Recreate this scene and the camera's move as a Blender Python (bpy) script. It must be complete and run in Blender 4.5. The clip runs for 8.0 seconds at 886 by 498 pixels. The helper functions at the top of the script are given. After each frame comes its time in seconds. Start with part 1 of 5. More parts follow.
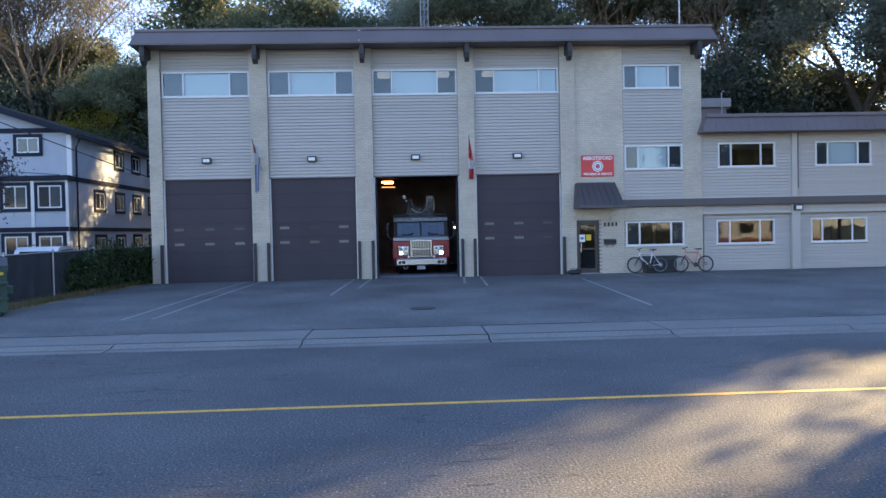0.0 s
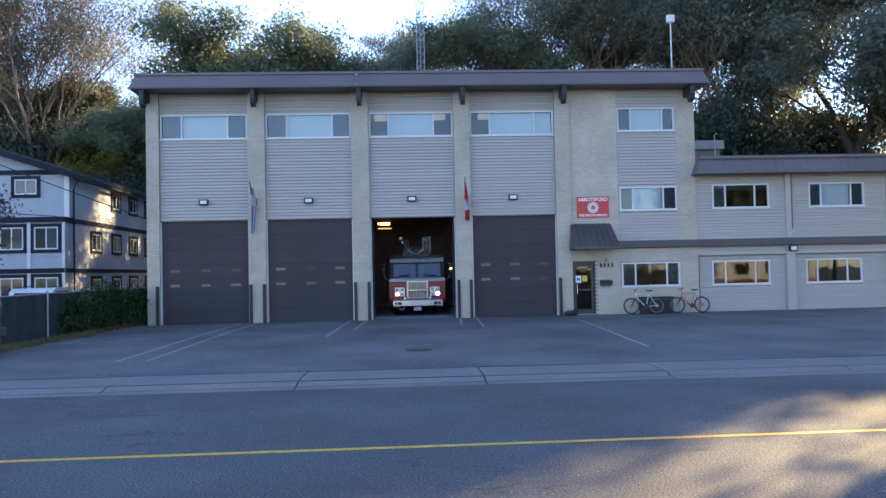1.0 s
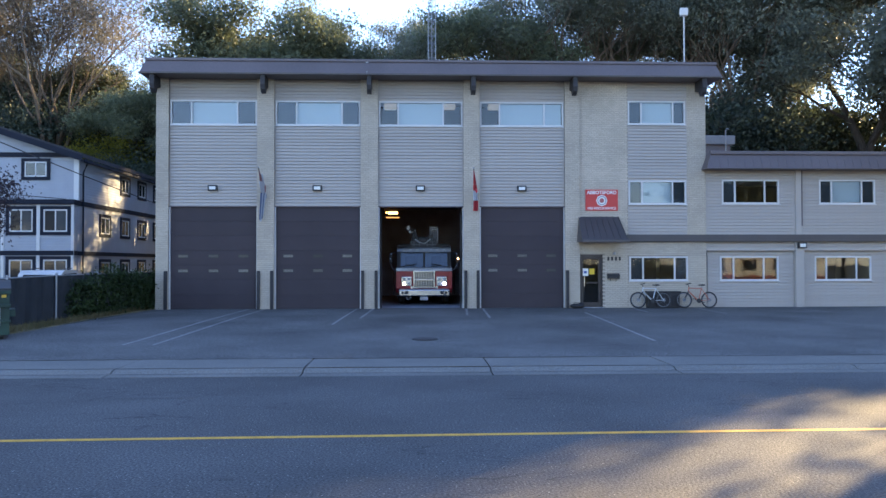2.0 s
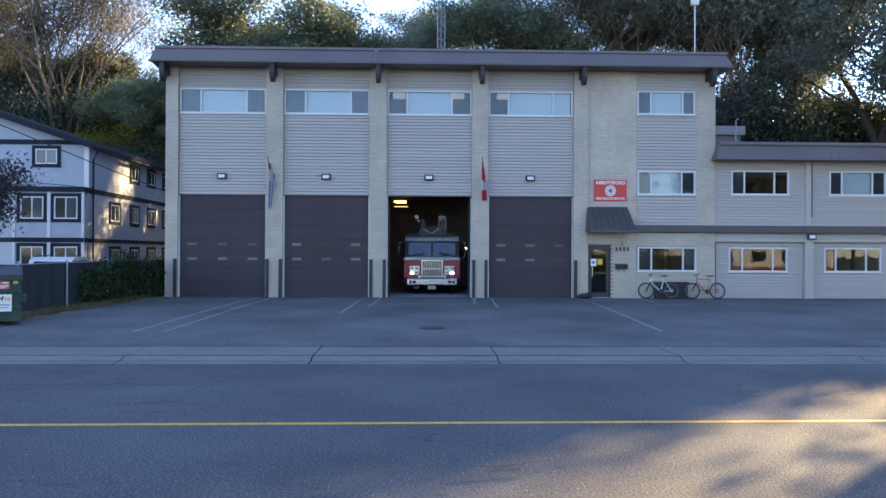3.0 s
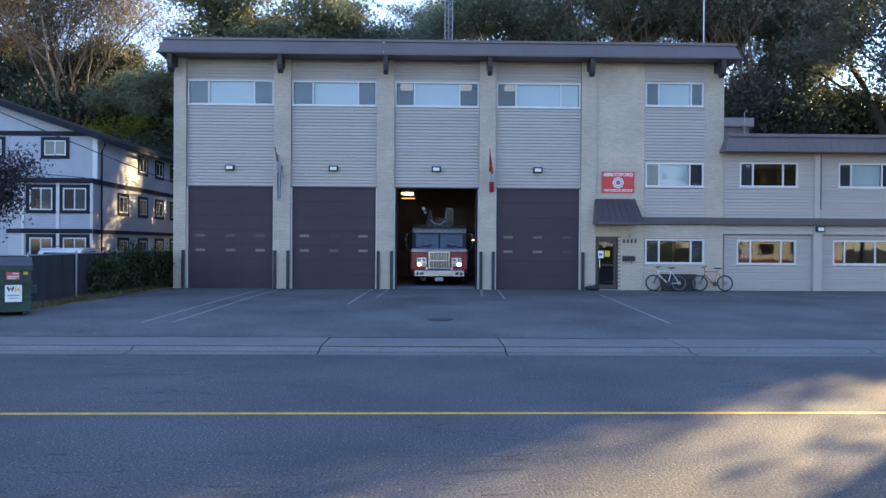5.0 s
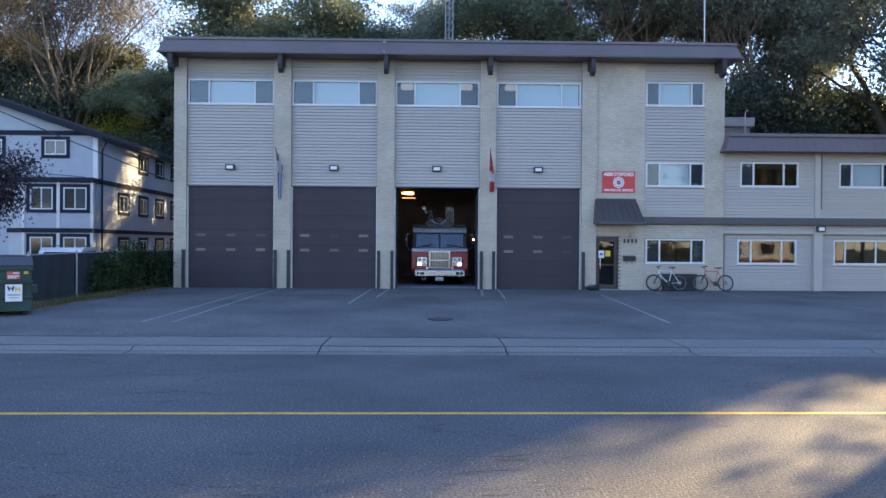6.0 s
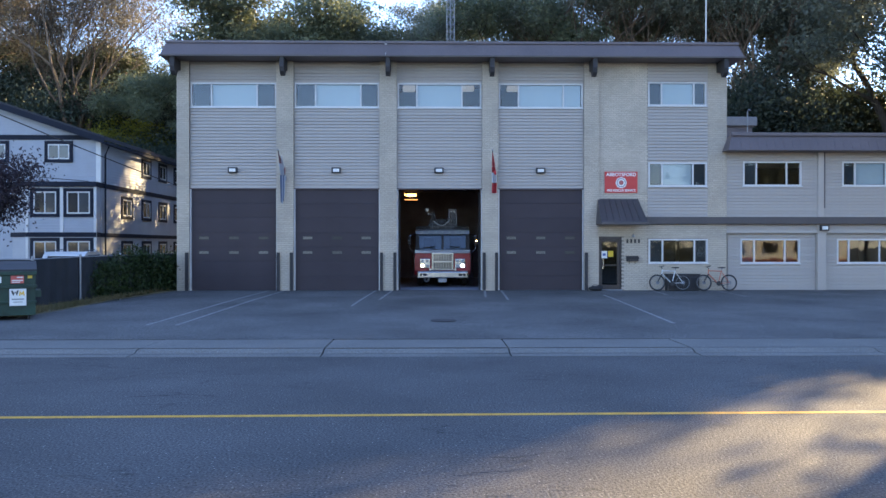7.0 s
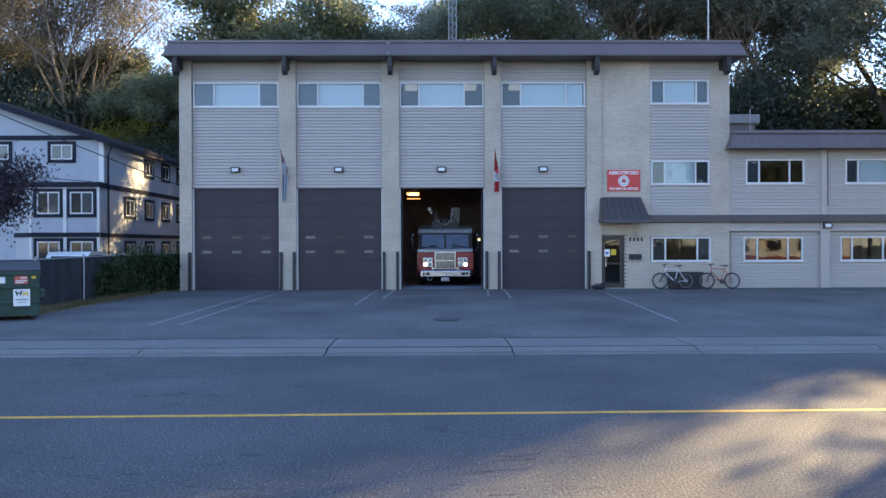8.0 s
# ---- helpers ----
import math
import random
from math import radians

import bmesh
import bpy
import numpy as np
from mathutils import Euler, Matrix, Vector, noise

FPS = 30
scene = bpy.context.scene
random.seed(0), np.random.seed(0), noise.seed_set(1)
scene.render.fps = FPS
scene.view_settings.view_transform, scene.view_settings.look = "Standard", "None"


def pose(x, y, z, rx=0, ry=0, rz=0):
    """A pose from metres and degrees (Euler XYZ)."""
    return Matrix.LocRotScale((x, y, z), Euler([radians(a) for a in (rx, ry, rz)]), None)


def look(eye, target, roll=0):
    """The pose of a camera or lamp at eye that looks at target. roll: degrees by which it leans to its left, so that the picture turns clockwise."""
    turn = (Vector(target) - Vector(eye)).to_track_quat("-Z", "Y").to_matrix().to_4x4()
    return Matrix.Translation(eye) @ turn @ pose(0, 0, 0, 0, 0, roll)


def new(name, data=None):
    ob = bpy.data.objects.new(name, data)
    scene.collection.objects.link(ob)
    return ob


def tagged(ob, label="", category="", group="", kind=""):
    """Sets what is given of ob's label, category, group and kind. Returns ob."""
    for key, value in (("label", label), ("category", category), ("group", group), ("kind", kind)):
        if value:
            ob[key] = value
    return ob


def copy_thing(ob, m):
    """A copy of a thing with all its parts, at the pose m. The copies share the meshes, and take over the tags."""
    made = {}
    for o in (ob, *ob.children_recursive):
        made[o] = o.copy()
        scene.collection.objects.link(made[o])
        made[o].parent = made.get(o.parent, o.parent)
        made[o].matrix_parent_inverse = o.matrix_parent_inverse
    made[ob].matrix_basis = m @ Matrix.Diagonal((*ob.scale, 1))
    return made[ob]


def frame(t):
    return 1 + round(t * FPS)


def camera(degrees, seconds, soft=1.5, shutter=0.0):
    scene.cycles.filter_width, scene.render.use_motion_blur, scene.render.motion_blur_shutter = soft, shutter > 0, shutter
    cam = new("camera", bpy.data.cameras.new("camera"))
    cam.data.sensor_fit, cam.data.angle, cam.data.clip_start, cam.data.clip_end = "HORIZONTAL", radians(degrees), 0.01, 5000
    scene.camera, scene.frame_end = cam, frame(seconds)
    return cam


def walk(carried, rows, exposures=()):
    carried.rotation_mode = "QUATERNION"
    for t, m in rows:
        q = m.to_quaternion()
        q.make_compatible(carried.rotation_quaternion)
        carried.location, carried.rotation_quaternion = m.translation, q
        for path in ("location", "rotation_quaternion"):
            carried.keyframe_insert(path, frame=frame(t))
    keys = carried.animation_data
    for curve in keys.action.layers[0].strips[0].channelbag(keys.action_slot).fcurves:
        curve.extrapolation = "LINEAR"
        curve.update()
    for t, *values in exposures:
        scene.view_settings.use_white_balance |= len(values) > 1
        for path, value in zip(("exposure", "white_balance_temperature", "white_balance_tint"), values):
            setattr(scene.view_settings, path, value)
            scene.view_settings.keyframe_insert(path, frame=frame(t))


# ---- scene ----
cam = camera(60.0, 8.0)
PATH = [
    (0, (-0.464, -1.431, 2.165), (-0.377, 0.566, 2.120), -1.2),
    (0.1, (-0.462, -1.438, 2.165), (-0.356, 0.558, 2.130), -1.2),
    (0.2, (-0.460, -1.446, 2.165), (-0.342, 0.550, 2.155), -1.2),
    (0.3, (-0.457, -1.454, 2.164), (-0.333, 0.543, 2.190), -1.2),
    (0.4, (-0.455, -1.461, 2.164), (-0.335, 0.535, 2.217), -1.2),
    (0.5, (-0.453, -1.468, 2.164), (-0.339, 0.528, 2.230), -1.2),
    (1, (-0.446, -1.444, 2.162), (-0.348, 0.553, 2.224), -1.25),
    (1.5, (-0.464, -1.423, 2.154), (-0.374, 0.574, 2.204), -1.0),
    (2, (-0.473, -1.438, 2.153), (-0.393, 0.560, 2.190), -0.1),
    (3.5, (-0.489, -1.495, 2.152), (-0.435, 0.505, 2.154), 0.2),
    (4, (-0.499, -1.500, 2.147), (-0.451, 0.499, 2.147), 0.2),
    (4.5, (-0.497, -1.506, 2.140), (-0.453, 0.494, 2.131), 0.3),
    (6, (-0.502, -1.494, 2.146), (-0.461, 0.506, 2.133), 0.4),
    (6.5, (-0.495, -1.493, 2.141), (-0.458, 0.507, 2.132), 0.2),
    (7, (-0.494, -1.500, 2.144), (-0.461, 0.500, 2.135), 0.0),
    (7.5, (-0.497, -1.503, 2.148), (-0.467, 0.497, 2.137), 0.0),
    (8, (-0.494, -1.507, 2.147), (-0.468, 0.493, 2.135), -0.2),
]
EXPOSURE = 2.29
walk(cam, [(t, look(eye, target, roll)) for t, eye, target, roll in PATH], exposures=[(0.0, EXPOSURE, 6050, 22), (8.0, EXPOSURE, 6050, 22)])

# ---- sky and sun ----
SUN_AZ, SUN_EL = 45.0, 21.0   # degrees clockwise from +y, degrees above the horizon
world = bpy.data.worlds.new("sky")
scene.world = world
world.use_nodes = True
wn = world.node_tree
sky = wn.nodes.new("ShaderNodeTexSky")
sky.sky_type, sky.sun_disc = "NISHITA", False
sky.sun_elevation, sky.sun_rotation = radians(SUN_EL), radians(SUN_AZ)
sky.air_density, sky.dust_density, sky.ozone_density = 1.0, 0.0, 2.2
wn.nodes["Background"].inputs["Strength"].default_value = 0.12
wn.links.new(sky.outputs[0], wn.nodes["Background"].inputs[0])
sun_data = bpy.data.lights.new("sun", "SUN")
sun_data.energy, sun_data.angle, sun_data.color = 4.3, radians(0.5), (1.0, 0.74, 0.32)
sun = new("sun", sun_data)
_a, _e = radians(SUN_AZ), radians(SUN_EL)
SUN_WAY = Vector((math.sin(_a) * math.cos(_e), math.cos(_a) * math.cos(_e), math.sin(_e)))
sun.matrix_world = look(SUN_WAY * 200, (0, 0, 0))


# ---- materials ----
def mat(name, base, rough=0.7, metal=0.0, var=0.12, scale=1.5, fine=35.0, finevar=0.08, bump=0.15, tint=None, rnd=0.0,
        emit=None, power=0.0, stretch=(1, 1, 1), coat=0.0, spec=0.5, where="Object"):
    """A surface with broad stains, fine grain, bump and, for repeats, a shade of its own."""
    m = bpy.data.materials.new(name)
    m.use_nodes = True
    nt, bs = m.node_tree, m.node_tree.nodes["Principled BSDF"]
    L = nt.links.new
    tc = nt.nodes.new("ShaderNodeTexCoord")
    mp = nt.nodes.new("ShaderNodeMapping")
    mp.inputs["Scale"].default_value = stretch
    L(tc.outputs[where], mp.inputs[0])
    n1, n2 = nt.nodes.new("ShaderNodeTexNoise"), nt.nodes.new("ShaderNodeTexNoise")
    n1.inputs["Scale"].default_value, n1.inputs["Detail"].default_value = scale, 5
    n2.inputs["Scale"].default_value, n2.inputs["Detail"].default_value = fine, 4
    L(mp.outputs[0], n1.inputs[0]), L(mp.outputs[0], n2.inputs[0])
    r1 = nt.nodes.new("ShaderNodeMapRange")
    r1.inputs[1].default_value, r1.inputs[2].default_value = 0.3, 0.7
    r1.inputs[3].default_value, r1.inputs[4].default_value = 1 - var, 1 + var
    r2 = nt.nodes.new("ShaderNodeMapRange")
    r2.inputs[1].default_value, r2.inputs[2].default_value = 0.3, 0.7
    r2.inputs[3].default_value, r2.inputs[4].default_value = 1 - finevar, 1 + finevar
    L(n1.outputs[0], r1.inputs[0]), L(n2.outputs[0], r2.inputs[0])
    mul = nt.nodes.new("ShaderNodeMath")
    mul.operation = "MULTIPLY"
    L(r1.outputs[0], mul.inputs[0]), L(r2.outputs[0], mul.inputs[1])
    last = mul
    if rnd:
        oi = nt.nodes.new("ShaderNodeObjectInfo")
        r3 = nt.nodes.new("ShaderNodeMapRange")
        r3.inputs[3].default_value, r3.inputs[4].default_value = 1 - rnd, 1 + rnd
        L(oi.outputs["Random"], r3.inputs[0])
        last = nt.nodes.new("ShaderNodeMath")
        last.operation = "MULTIPLY"
        L(mul.outputs[0], last.inputs[0]), L(r3.outputs[0], last.inputs[1])
    col = nt.nodes.new("ShaderNodeMix")
    col.data_type = "RGBA"
    col.inputs[6].default_value = (*base, 1)
    col.inputs[7].default_value = (*(tint or base), 1)
    L(n1.outputs[0], col.inputs[0])
    sc = nt.nodes.new("ShaderNodeVectorMath")
    sc.operation = "SCALE"
    L(col.outputs[2], sc.inputs[0]), L(last.outputs[0], sc.inputs[3])
    L(sc.outputs[0], bs.inputs["Base Color"])
    bs.inputs["Roughness"].default_value, bs.inputs["Metallic"].default_value = rough, metal
    bs.inputs["Specular IOR Level"].default_value = spec
    bs.inputs["Coat Weight"].default_value = coat
    if bump:
        bp = nt.nodes.new("ShaderNodeBump")
        bp.inputs["Strength"].default_value, bp.inputs["Distance"].default_value = bump, 0.01
        L(n2.outputs[0], bp.inputs["Height"]), L(bp.outputs[0], bs.inputs["Normal"])
    if emit:
        bs.inputs["Emission Color"].default_value, bs.inputs["Emission Strength"].default_value = (*emit, 1), power
    return m


def leaf_mat(name, a, b, glow=0.45):
    """Leaves: two hues by clump, partly letting light through."""
    m = bpy.data.materials.new(name)
    m.use_nodes = True
    nt, bs = m.node_tree, m.node_tree.nodes["Principled BSDF"]
    L = nt.links.new
    g, oi = nt.nodes.new("ShaderNodeNewGeometry"), nt.nodes.new("ShaderNodeObjectInfo")
    tc, n = nt.nodes.new("ShaderNodeTexCoord"), nt.nodes.new("ShaderNodeTexNoise")
    n.inputs["Scale"].default_value, n.inputs["Detail"].default_value = 0.5, 3
    L(tc.outputs["Object"], n.inputs[0])
    add = nt.nodes.new("ShaderNodeMath")
    add.operation = "MULTIPLY_ADD"
    add.inputs[1].default_value = 0.5
    L(g.outputs["Random Per Island"], add.inputs[0]), L(n.outputs[0], add.inputs[2])
    sub = nt.nodes.new("ShaderNodeMath")
    sub.operation = "SUBTRACT"
    sub.inputs[1].default_value = 0.25
    L(add.outputs[0], sub.inputs[0])
    mx = nt.nodes.new("ShaderNodeMix")
    mx.data_type = "RGBA"
    mx.inputs[6].default_value, mx.inputs[7].default_value = (*a, 1), (*b, 1)
    L(sub.outputs[0], mx.inputs[0])
    r = nt.nodes.new("ShaderNodeMapRange")
    r.inputs[3].default_value, r.inputs[4].default_value = 0.75, 1.25
    L(oi.outputs["Random"], r.inputs[0])
    sc = nt.nodes.new("ShaderNodeVectorMath")
    sc.operation = "SCALE"
    L(mx.outputs[2], sc.inputs[0]), L(r.outputs[0], sc.inputs[3])
    L(sc.outputs[0], bs.inputs["Base Color"])
    bs.inputs["Roughness"].default_value, bs.inputs["Specular IOR Level"].default_value = 0.5, 0.35
    tr = nt.nodes.new("ShaderNodeBsdfTranslucent")
    L(sc.outputs[0], tr.inputs[0])
    ms = nt.nodes.new("ShaderNodeMixShader")
    ms.inputs[0].default_value = glow
    L(bs.outputs[0], ms.inputs[1]), L(tr.outputs[0], ms.inputs[2])
    L(ms.outputs[0], nt.nodes["Material Output"].inputs["Surface"])
    return m


def glass_mat(name, tint, gloss=1.5):
    """A window pane: see-through, with a mirror sheen that grows to grazing angles."""
    m = bpy.data.materials.new(name)
    m.use_nodes = True
    nt = m.node_tree
    nt.nodes.remove(nt.nodes["Principled BSDF"])
    t, g = nt.nodes.new("ShaderNodeBsdfTransparent"), nt.nodes.new("ShaderNodeBsdfGlossy")
    t.inputs[0].default_value, g.inputs["Roughness"].default_value = (*tint, 1), 0.01
    fr, ms = nt.nodes.new("ShaderNodeFresnel"), nt.nodes.new("ShaderNodeMixShader")
    fr.inputs[0].default_value = gloss
    n, bp = nt.nodes.new("ShaderNodeTexNoise"), nt.nodes.new("ShaderNodeBump")
    n.inputs["Scale"].default_value = 1.2
    bp.inputs["Strength"].default_value, bp.inputs["Distance"].default_value = 0.25, 0.01
    tc = nt.nodes.new("ShaderNodeTexCoord")
    nt.links.new(tc.outputs["Object"], n.inputs[0])
    nt.links.new(n.outputs[0], bp.inputs["Height"]), nt.links.new(bp.outputs[0], g.inputs["Normal"])
    nt.links.new(fr.outputs[0], ms.inputs[0]), nt.links.new(t.outputs[0], ms.inputs[1]), nt.links.new(g.outputs[0], ms.inputs[2])
    nt.links.new(ms.outputs[0], nt.nodes["Material Output"].inputs["Surface"])
    return m


def asphalt_mat(name, base, speck, crack=0.0, patch=0.2, grain=0.5):
    """Asphalt or concrete: speckled stones, worn broad patches and, if asked, fine dark cracks."""
    m = mat(name, base, rough=0.85, var=patch, scale=0.35, fine=38, finevar=grain, bump=1.8 * grain, spec=0.3, where="Object")
    nt, bs = m.node_tree, m.node_tree.nodes["Principled BSDF"]
    L = nt.links.new
    tc = nt.nodes["Texture Coordinate"]
    v = nt.nodes.new("ShaderNodeTexVoronoi")
    v.inputs["Scale"].default_value = 42
    L(tc.outputs["Object"], v.inputs[0])
    r = nt.nodes.new("ShaderNodeMapRange")
    r.inputs[1].default_value, r.inputs[2].default_value, r.inputs[3].default_value, r.inputs[4].default_value = 0.8, 0.95, 0, 1
    L(v.outputs["Color"], r.inputs[0])
    d = nt.nodes.new("ShaderNodeMath")
    d.operation = "LESS_THAN"
    d.inputs[1].default_value = 0.38
    L(v.outputs["Distance"], d.inputs[0])
    a = nt.nodes.new("ShaderNodeMath")
    a.operation = "MULTIPLY"
    L(r.outputs[0], a.inputs[0]), L(d.outputs[0], a.inputs[1])
    mx = nt.nodes.new("ShaderNodeMix")
    mx.data_type = "RGBA"
    mx.inputs[7].default_value = (*speck, 1)
    old = bs.inputs["Base Color"].links[0].from_socket
    L(a.outputs[0], mx.inputs[0]), L(old, mx.inputs[6])
    out = mx.outputs[2]
    if crack:
        mp, n, ab, lt = nt.nodes.new("ShaderNodeMapping"), nt.nodes.new("ShaderNodeTexNoise"), nt.nodes.new("ShaderNodeMath"), nt.nodes.new("ShaderNodeMapRange")
        mp.inputs["Scale"].default_value = (0.35, 1.2, 1)
        n.inputs["Scale"].default_value, n.inputs["Detail"].default_value = 0.8, 8
        L(tc.outputs["Object"], mp.inputs[0]), L(mp.outputs[0], n.inputs[0])
        ab.operation = "SUBTRACT"
        ab.inputs[1].default_value = 0.5
        L(n.outputs[0], ab.inputs[0])
        ab2 = nt.nodes.new("ShaderNodeMath")
        ab2.operation = "ABSOLUTE"
        L(ab.outputs[0], ab2.inputs[0])
        lt.inputs[1].default_value, lt.inputs[2].default_value, lt.inputs[3].default_value, lt.inputs[4].default_value = 0.0, 0.006, crack, 0.0
        L(ab2.outputs[0], lt.inputs[0])
        n3, r3, mu = nt.nodes.new("ShaderNodeTexNoise"), nt.nodes.new("ShaderNodeMapRange"), nt.nodes.new("ShaderNodeMath")
        n3.inputs["Scale"].default_value = 0.25
        L(tc.outputs["Object"], n3.inputs[0])
        r3.inputs[1].default_value, r3.inputs[2].default_value = 0.48, 0.6
        L(n3.outputs[0], r3.inputs[0])
        mu.operation = "MULTIPLY"
        L(lt.outputs[0], mu.inputs[0]), L(r3.outputs[0], mu.inputs[1])
        m2 = nt.nodes.new("ShaderNodeMix")
        m2.data_type = "RGBA"
        m2.inputs[7].default_value = (0.015, 0.015, 0.017, 1)
        L(mu.outputs[0], m2.inputs[0]), L(out, m2.inputs[6])
        out = m2.outputs[2]
    L(out, bs.inputs["Base Color"])
    return m


M_ROAD = asphalt_mat("road_asphalt", (0.082, 0.081, 0.082), (0.3, 0.29, 0.28), crack=0.8, patch=0.26, grain=0.7)
M_APRON = asphalt_mat("apron_asphalt", (0.108, 0.107, 0.105), (0.24, 0.24, 0.23), crack=0.8, patch=0.3, grain=0.75)
M_WALK = asphalt_mat("pavement_concrete", (0.165, 0.16, 0.148), (0.34, 0.33, 0.31), crack=0.3, patch=0.22, grain=0.3)
M_LINE_Y = mat("yellow_line_paint", (0.62, 0.33, 0.035), 0.7, var=0.2, scale=6, fine=90, finevar=0.25)
M_LINE_W = mat("worn_white_paint", (0.22, 0.22, 0.215), 0.8, var=0.35, scale=5, fine=60, finevar=0.4)
M_GRASS = mat("dry_grass", (0.1, 0.085, 0.04), 0.9, var=0.4, scale=1.2, fine=30, finevar=0.4, tint=(0.2, 0.15, 0.08), bump=0.5)
M_SOIL = mat("hill_soil", (0.03, 0.035, 0.015), 0.95, var=0.4, scale=0.3, fine=5, finevar=0.4, tint=(0.05, 0.045, 0.02), bump=0.5)
M_BRICK = mat("buff_brick", (0.44, 0.385, 0.31), 0.85, var=0.12, scale=0.8, fine=22, finevar=0.12, tint=(0.48, 0.42, 0.34), bump=0.3, rnd=0.05)
def island_shade(m, amount):
    """Gives each separate piece of a joined mesh a shade of its own."""
    nt, bs = m.node_tree, m.node_tree.nodes["Principled BSDF"]
    old = bs.inputs["Base Color"].links[0].from_socket
    g, r, v = nt.nodes.new("ShaderNodeNewGeometry"), nt.nodes.new("ShaderNodeMapRange"), nt.nodes.new("ShaderNodeVectorMath")
    r.inputs[3].default_value, r.inputs[4].default_value = 1 - amount, 1 + amount
    v.operation = "SCALE"
    nt.links.new(g.outputs["Random Per Island"], r.inputs[0])
    nt.links.new(old, v.inputs[0]), nt.links.new(r.outputs[0], v.inputs[3])
    nt.links.new(v.outputs[0], bs.inputs["Base Color"])


island_shade(M_BRICK, 0.06)
M_MORTAR = mat("mortar", (0.27, 0.24, 0.205), 0.95, var=0.15, fine=40, finevar=0.1)
M_SIDING = mat("beige_vinyl_siding", (0.375, 0.34, 0.305), 0.6, var=0.05, scale=0.6, fine=25, finevar=0.03, rnd=0.035, stretch=(0.3, 1, 1), bump=0.05, where="Object")
M_FASCIA = mat("brown_metal_fascia", (0.115, 0.095, 0.1), 0.5, var=0.12, scale=0.5, fine=12, finevar=0.06)
M_BAND = mat("dark_brown_metal", (0.06, 0.053, 0.056), 0.45, var=0.12, scale=0.6, fine=12, finevar=0.06)
M_SOFFIT = mat("brown_soffit", (0.1, 0.085, 0.08), 0.7)
M_BEAM = mat("dark_stained_beam", (0.028, 0.026, 0.028), 0.7, fine=18, finevar=0.2)
M_DOOR = mat("brown_sectional_door", (0.046, 0.037, 0.043), 0.6, var=0.1, scale=0.8, fine=30, finevar=0.05, rnd=0.04, spec=0.25)
M_VINYL = mat("white_vinyl", (0.55, 0.55, 0.55), 0.45, var=0.05, fine=30, finevar=0.03, bump=0)
M_GLASS = glass_mat("window_glass", (0.8, 0.85, 0.87), 1.5)
M_SCREEN = mat("insect_screen", (0.014, 0.022, 0.034), 0.6, var=0.1, fine=200, finevar=0.2)
M_BLIND_REFLECT = mat("pale_roller_blind", (0.6, 0.64, 0.66), 0.9, var=0.05, scale=0.7, fine=40, finevar=0.03, bump=0.05)
# patchy pane colour stands in for the lit bay showing through clear slots
M_SLOT_VIEW = mat("frosted_slot_pane", (0.09, 0.08, 0.06), 0.35, var=0.8, scale=9, fine=60, finevar=0.6, rnd=0.75, spec=0.5, where="Generated", tint=(0.07, 0.07, 0.07))
# near-black base colour puts the rooms' dimness into walls and floors
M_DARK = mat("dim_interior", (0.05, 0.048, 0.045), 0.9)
M_BAY = mat("bay_interior", (0.27, 0.29, 0.35), 0.85, var=0.2)
M_CEIL = mat("white_ceiling", (0.6, 0.6, 0.58), 0.9)
M_HWHITE = mat("white_vinyl_siding", (0.33, 0.35, 0.39), 0.55, var=0.05, fine=20, finevar=0.03, bump=0.05)
M_NAVY = mat("navy_trim", (0.014, 0.018, 0.03), 0.7, var=0.15, spec=0.15)
M_SHINGLE = mat("dark_shingles", (0.035, 0.035, 0.04), 0.9, var=0.25, scale=2, fine=20, finevar=0.3, bump=0.5)
M_BARK = mat("bark", (0.12, 0.09, 0.065), 0.9, var=0.3, scale=2, fine=18, finevar=0.35, stretch=(1, 1, 0.25), bump=0.7)
M_BARK_D = mat("dark_bark", (0.05, 0.04, 0.032), 0.9, var=0.3, scale=2, fine=18, finevar=0.35, stretch=(1, 1, 0.25), bump=0.7)
M_LEAF_G = leaf_mat("green_leaves", (0.085, 0.115, 0.08), (0.16, 0.175, 0.1), 0.5)
# green paled and blued in the leaf colour, standing in for haze
M_LEAF_HAZE = leaf_mat("deep_green_leaves", (0.12, 0.15, 0.125), (0.2, 0.215, 0.155), 0.5)
M_LEAF_S = leaf_mat("undergrowth_leaves", (0.03, 0.045, 0.038), (0.07, 0.09, 0.055), 0.4)
M_LEAF_A = leaf_mat("autumn_leaves", (0.17, 0.18, 0.155), (0.27, 0.22, 0.16), 0.45)
M_LEAF_Y = leaf_mat("yellow_green_leaves", (0.16, 0.19, 0.03), (0.34, 0.3, 0.04), 0.6)
M_LEAF_P = leaf_mat("plum_leaves", (0.035, 0.026, 0.036), (0.065, 0.046, 0.055), 0.3)


